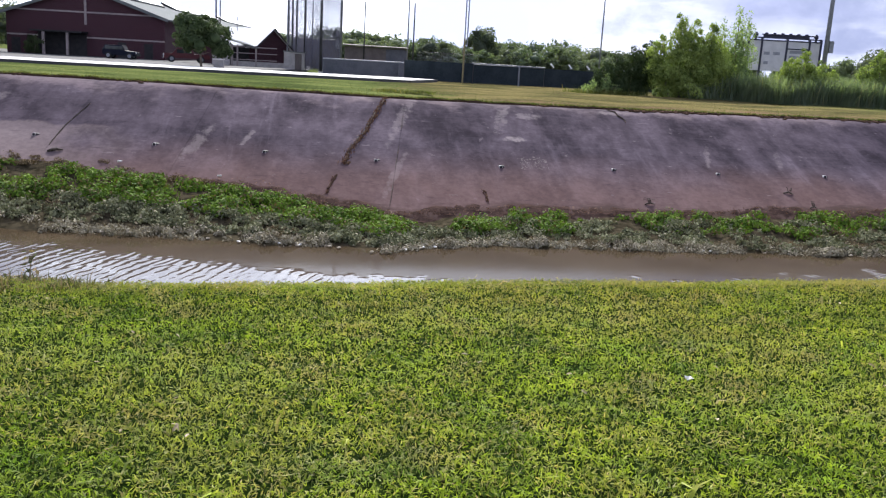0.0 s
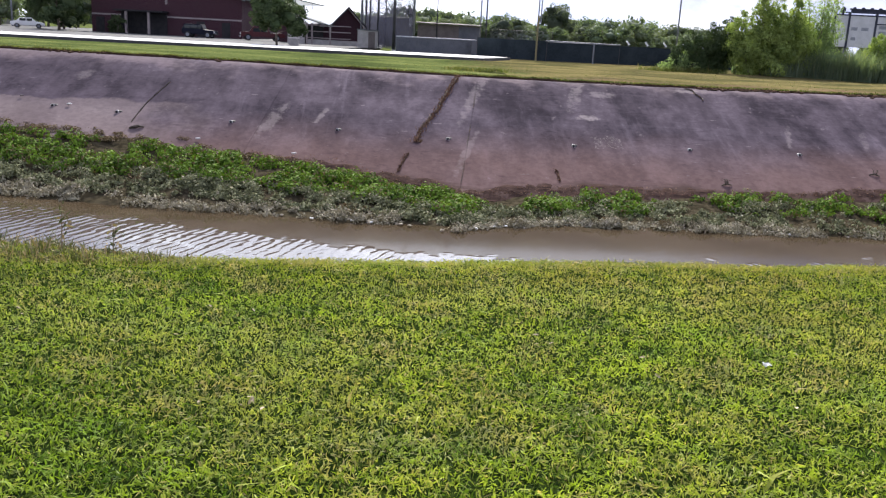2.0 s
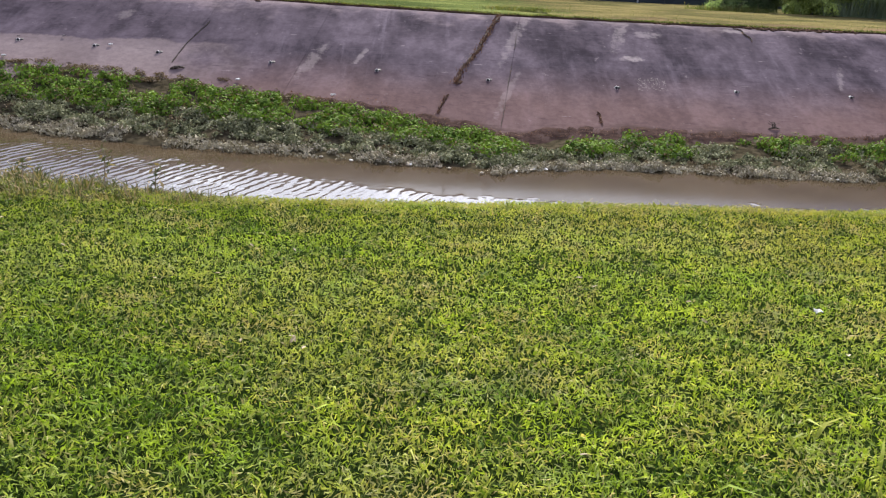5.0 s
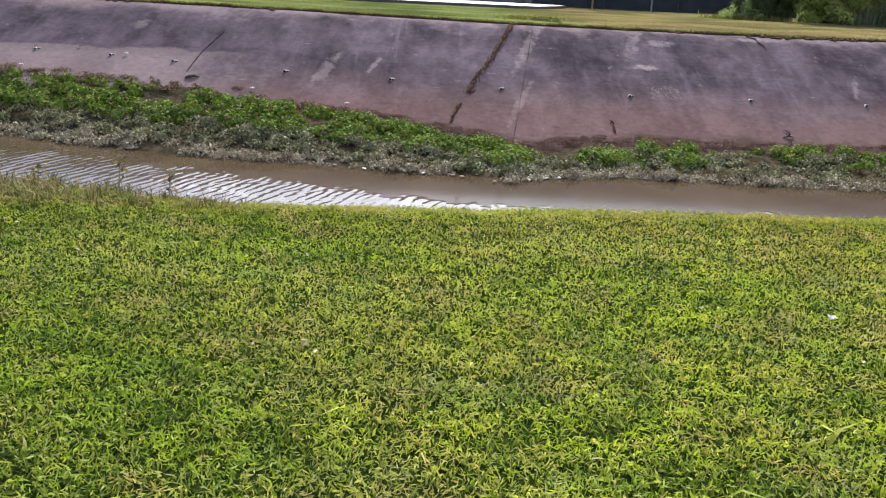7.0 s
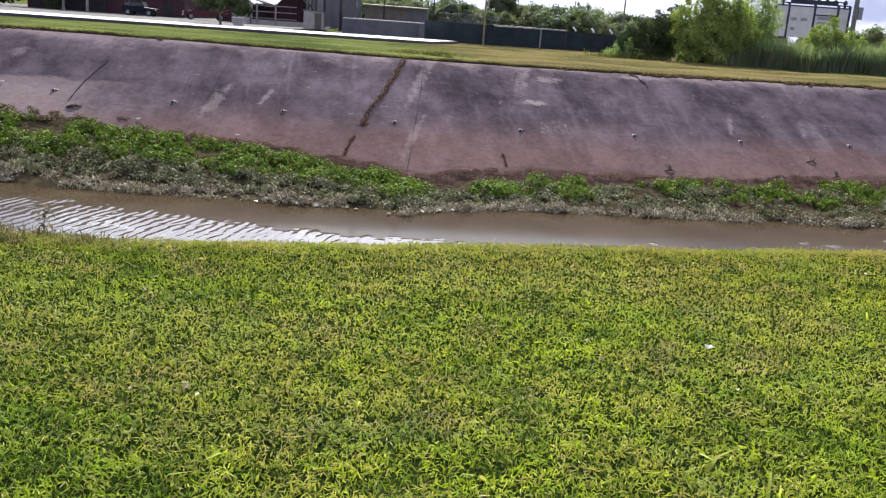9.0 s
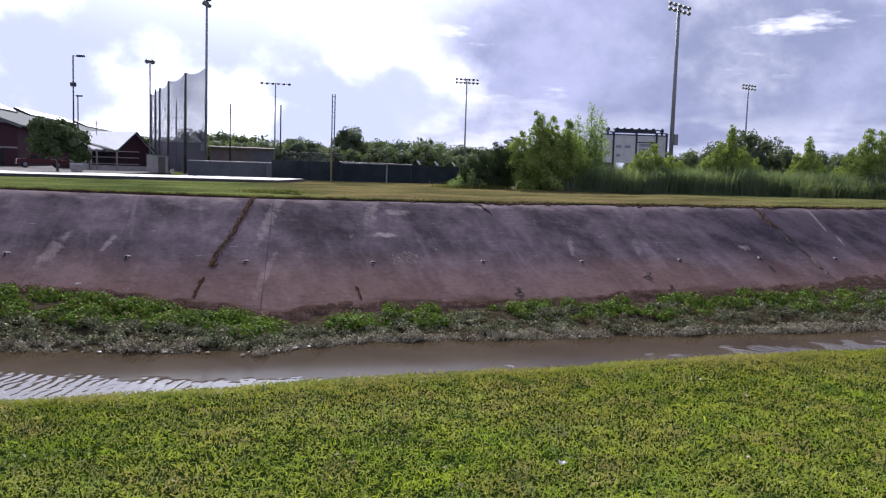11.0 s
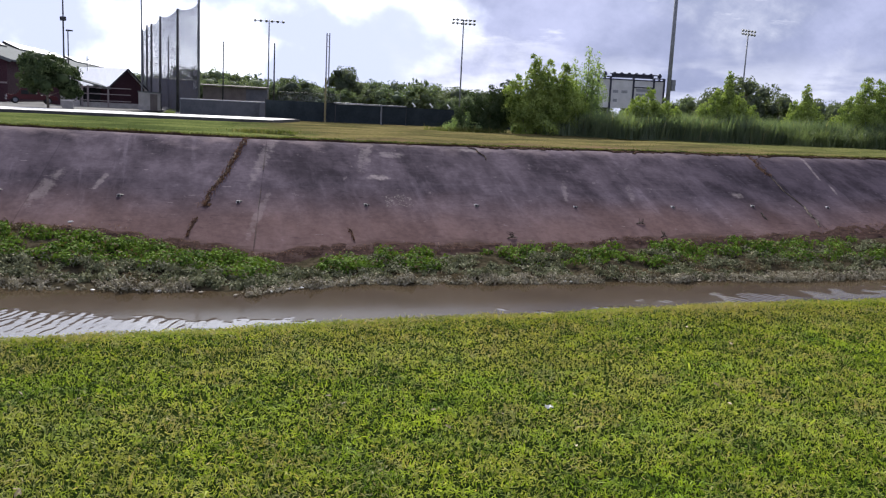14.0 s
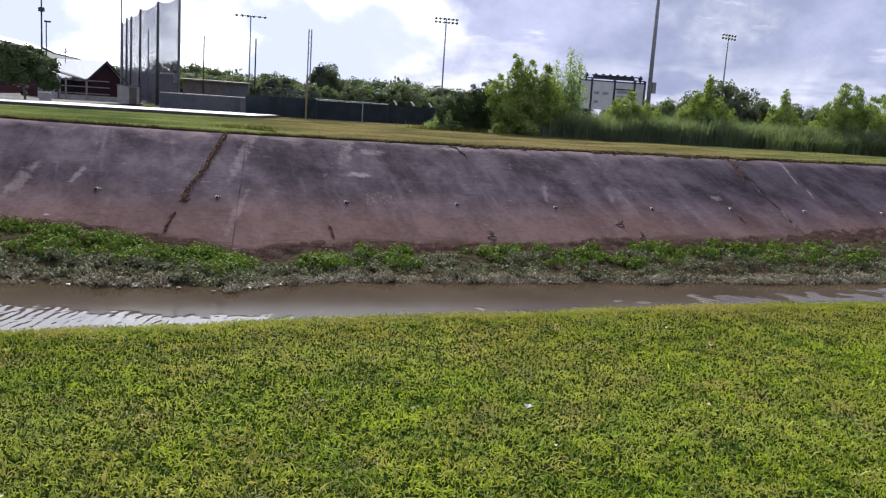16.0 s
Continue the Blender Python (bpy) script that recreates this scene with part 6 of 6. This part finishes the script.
part("body", box(bmesh.new(), -0.35, 0.35, 0, 0.5, 0.1, 1.7, 0.03), M["grey_cloth"], boxx)
part("plinth", box(bmesh.new(), -0.4, 0.4, -0.05, 0.55, 0, 0.12), M["grey_wall"], boxx)

# backstop of bare wire beyond the dark cloth
back = thing("wire_fence", (9.5, 98, FAR_Z), "tall bare chain-link fence behind the outfield", "fence")
for i in range(5):
    part("post", tube(bmesh.new(), (1.7 * i, 0, 0), (1.7 * i, 0, 3.1), 0.035, n=6), M["black_pole"], back)
for z in (1.5, 3.05):
    part("rail", tube(bmesh.new(), (0, 0, z), (6.8, 0, z), 0.025, n=6), M["black_pole"], back)
bm = bmesh.new()
for k in range(46):
    for s in (-1, 1):
        x0_ = 0.15 * k
        x1_ = x0_ + s * 3.0
        ya, yb = 0.05, 3.05
        if x1_ < 0 or x1_ > 6.8:
            lim = 0 if x1_ < 0 else 6.8
            yb = ya + (yb - ya) * (lim - x0_) / (x1_ - x0_)
            x1_ = lim
        bm.faces.new([bm.verts.new(c) for c in ((x0_ - 0.006, 0, ya), (x0_ + 0.006, 0, ya), (x1_ + 0.006, 0, yb), (x1_ - 0.006, 0, yb))])
part("wire", bm, M["mesh"], back)

foul = thing("foul_pole", (13.9, 92.4, FAR_Z), "tall twin foul pole, yellow below and grey above", "foul pole")
for x, h in ((-0.12, 9.2), (0.16, 9.2)):
    z0 = 0 if x < 0 else 3.9
    part("pole", tube(bmesh.new(), (x, 0, z0), (x, 0, h), 0.07, 0.06, 8), M["steel"], foul)
part("sleeve", tube(bmesh.new(), (-0.12, 0, 0), (-0.12, 0, 4.6), 0.10, n=8), M["yellow"], foul, "yellow painted lower pole")
for z in np.arange(4.0, 9.2, 0.55):
    part("rung", tube(bmesh.new(), (-0.12, 0, z), (0.16, 0, z), 0.025, n=5), M["steel"], foul)

for k in range(6):
    x = 24.4 + 2.05 * k
    t_ = thing("tilted_board", (x, 96.5, FAR_Z), "small white tilted board above the dark fence", "board", "tilted boards")
    part("stake", tube(bmesh.new(), (0, 0, 0), (0, 0, 2.3), 0.035, n=6), M["steel"], t_)
    bm = box(bmesh.new(), -0.27, 0.27, -0.03, 0.03, -0.08, 0.08)
    bmesh.ops.rotate(bm, verts=bm.verts, cent=(0, 0, 0), matrix=Matrix.Rotation(radians(48), 3, "Y"))
    bmesh.ops.translate(bm, verts=bm.verts, vec=(0, 0, 2.32))
    part("board", bm, M["white"], t_)


def score_board():
    root = thing("score_board", (62.8, 118, FAR_Z), "large white score board on dark steel posts", "score board")
    part("face", box(bmesh.new(), -4.9, 4.9, 0, 0.35, 3.4, 7.5, 0.03), M["board_white"], root)
    for x in (-4.95, -3.1, 0.35, 3.4, 4.95):
        part("post", box(bmesh.new(), x - 0.13, x + 0.13, -0.1, 0.45, 0, 7.9), M["navy"], root)
    part("top_frame", box(bmesh.new(), -5.0, 5.0, -0.05, 0.4, 7.5, 7.66), M["navy"], root)
    for z in (7.85, 8.3):
        part("truss_rail", box(bmesh.new(), -4.3 if z < 8 else -3.2, 5.0 if z < 8 else 4.4, 0, 0.25, z, z + 0.15), M["navy"], root, "dark steel truss rail")
    part("truss_panel", box(bmesh.new(), -3.0, 3.3, 0.1, 0.2, 7.98, 8.32), M["navy"], root, "dark header strip")
    for x in np.linspace(-2.6, 2.9, 6):
        bm = bmesh.new()
        bmesh.ops.create_icosphere(bm, subdivisions=2, radius=0.2)
        bmesh.ops.scale(bm, verts=bm.verts, vec=(1.3, 0.5, 0.7))
        bmesh.ops.translate(bm, verts=bm.verts, vec=(x, 0.1, 8.5))
        part("crest", bm, M["navy"], root)
    for x in (-4.0, 4.2):
        bm = box(bmesh.new(), x - 0.12, x + 0.12, 0, 0.25, 7.66, 8.65)
        bmesh.ops.create_icosphere(bm, subdivisions=1, radius=0.36, matrix=Matrix.Translation((x, 0.12, 8.3)))
        part("finial", bm, M["navy"], root)
    for x0, x1, z in ((-2.7, -1.9, 5.6), (-1.4, -0.5, 5.6), (-2.6, -2.0, 4.3), (0.8, 2.6, 5.9), (0.8, 3.0, 5.2), (-4.6, -3.6, 4.6)):
        part("panel", box(bmesh.new(), x0, x1, -0.03, 0.0, z, z + 0.42), M["panel_grey"], root)
    part("cross_rail", box(bmesh.new(), 0.3, 3.4, -0.09, -0.02, 6.45, 6.6), M["navy"], root)
    root.rotation_euler = (0, 0, radians(-12))


score_board()

# ---- small things on the lawn ----
bm = bmesh.new()
bmesh.ops.create_grid(bm, x_segments=5, y_segments=4, size=0.5)
for v_ in bm.verts:
    v_.co = Vector((v_.co.x * 0.046, v_.co.y * 0.026, 0.008 + 0.018 * noise.noise((v_.co.x * 4, v_.co.y * 5, 1.3))))
r_ = bmesh.ops.solidify(bm, geom=bm.faces[:], thickness=0.002)
scrap = part("paper_scrap", bm, M["paper"])
scrap.location = (1.90, 4.11, 0.055)
scrap.rotation_euler = (0.25, 0.1, 0.3)
tagged(scrap, "crumpled white paper scrap lying on the grass", "litter")

leaf_mesh = None
for k in range(70):
    x, y = rng.uniform(-3.6, 5.5), rng.uniform(2.5, 6.2)
    if k < 5:
        x, y = -0.59 + rng.normal() * 0.07, 3.52 + rng.normal() * 0.05
    if leaf_mesh is None:
        bm = bmesh.new()
        vs = [bm.verts.new(c) for c in ((-0.022, 0, 0), (-0.008, -0.009, 0.004), (0.012, -0.008, 0.005), (0.024, 0, 0.0), (0.012, 0.008, 0.006), (-0.008, 0.009, 0.005))]
        mid = bm.verts.new((0, 0, 0.001))
        for i in range(6):
            bm.faces.new((mid, vs[i], vs[(i + 1) % 6]))
        ob = part("dry_leaf", bm, M["leaf_dead"])
        leaf_mesh = ob.data
    else:
        ob = new("dry_leaf", leaf_mesh)
    ob.location = (x, y, float(land_z(x, y)) + rng.uniform(0.035, 0.05))
    ob.rotation_euler = (rng.normal() * 0.3, rng.normal() * 0.3, rng.uniform(0, 6.28))
    s = rng.uniform(0.5, 1.1)
    ob.scale = (s, s, s)
    tagged(ob, "small pale dry leaf lying on the lawn", "leaf", "dry leaves")

# two stalks at the edge of the bank
for x, y, h in ((-2.45, 6.3, 0.34), (-2.1, 6.35, 0.22), (-3.1, 6.4, 0.2)):
    root = thing("weed_stalk", (x, y, float(land_z(x, y))), "thin weed stalk standing in rank grass", "weed", "weed stalks")
    bm = tube(bmesh.new(), (0, 0, -0.02), (0.02, 0, h), 0.006, 0.003, 6)
    tube(bm, (0.012, 0, h * 0.6), (0.07, 0.01, h * 0.85), 0.003, 0.002, 5)
    part("stem", bm, M["dead"], root)
    v, f = leaves(rng.normal(size=(26, 3)) * [0.03, 0.03, h * 0.22] + [0.02, 0, h * 0.75], 0.06, 0.02)
    tagged(np_mesh("leaves", v, f, M["tall"], root), kind="stuff")
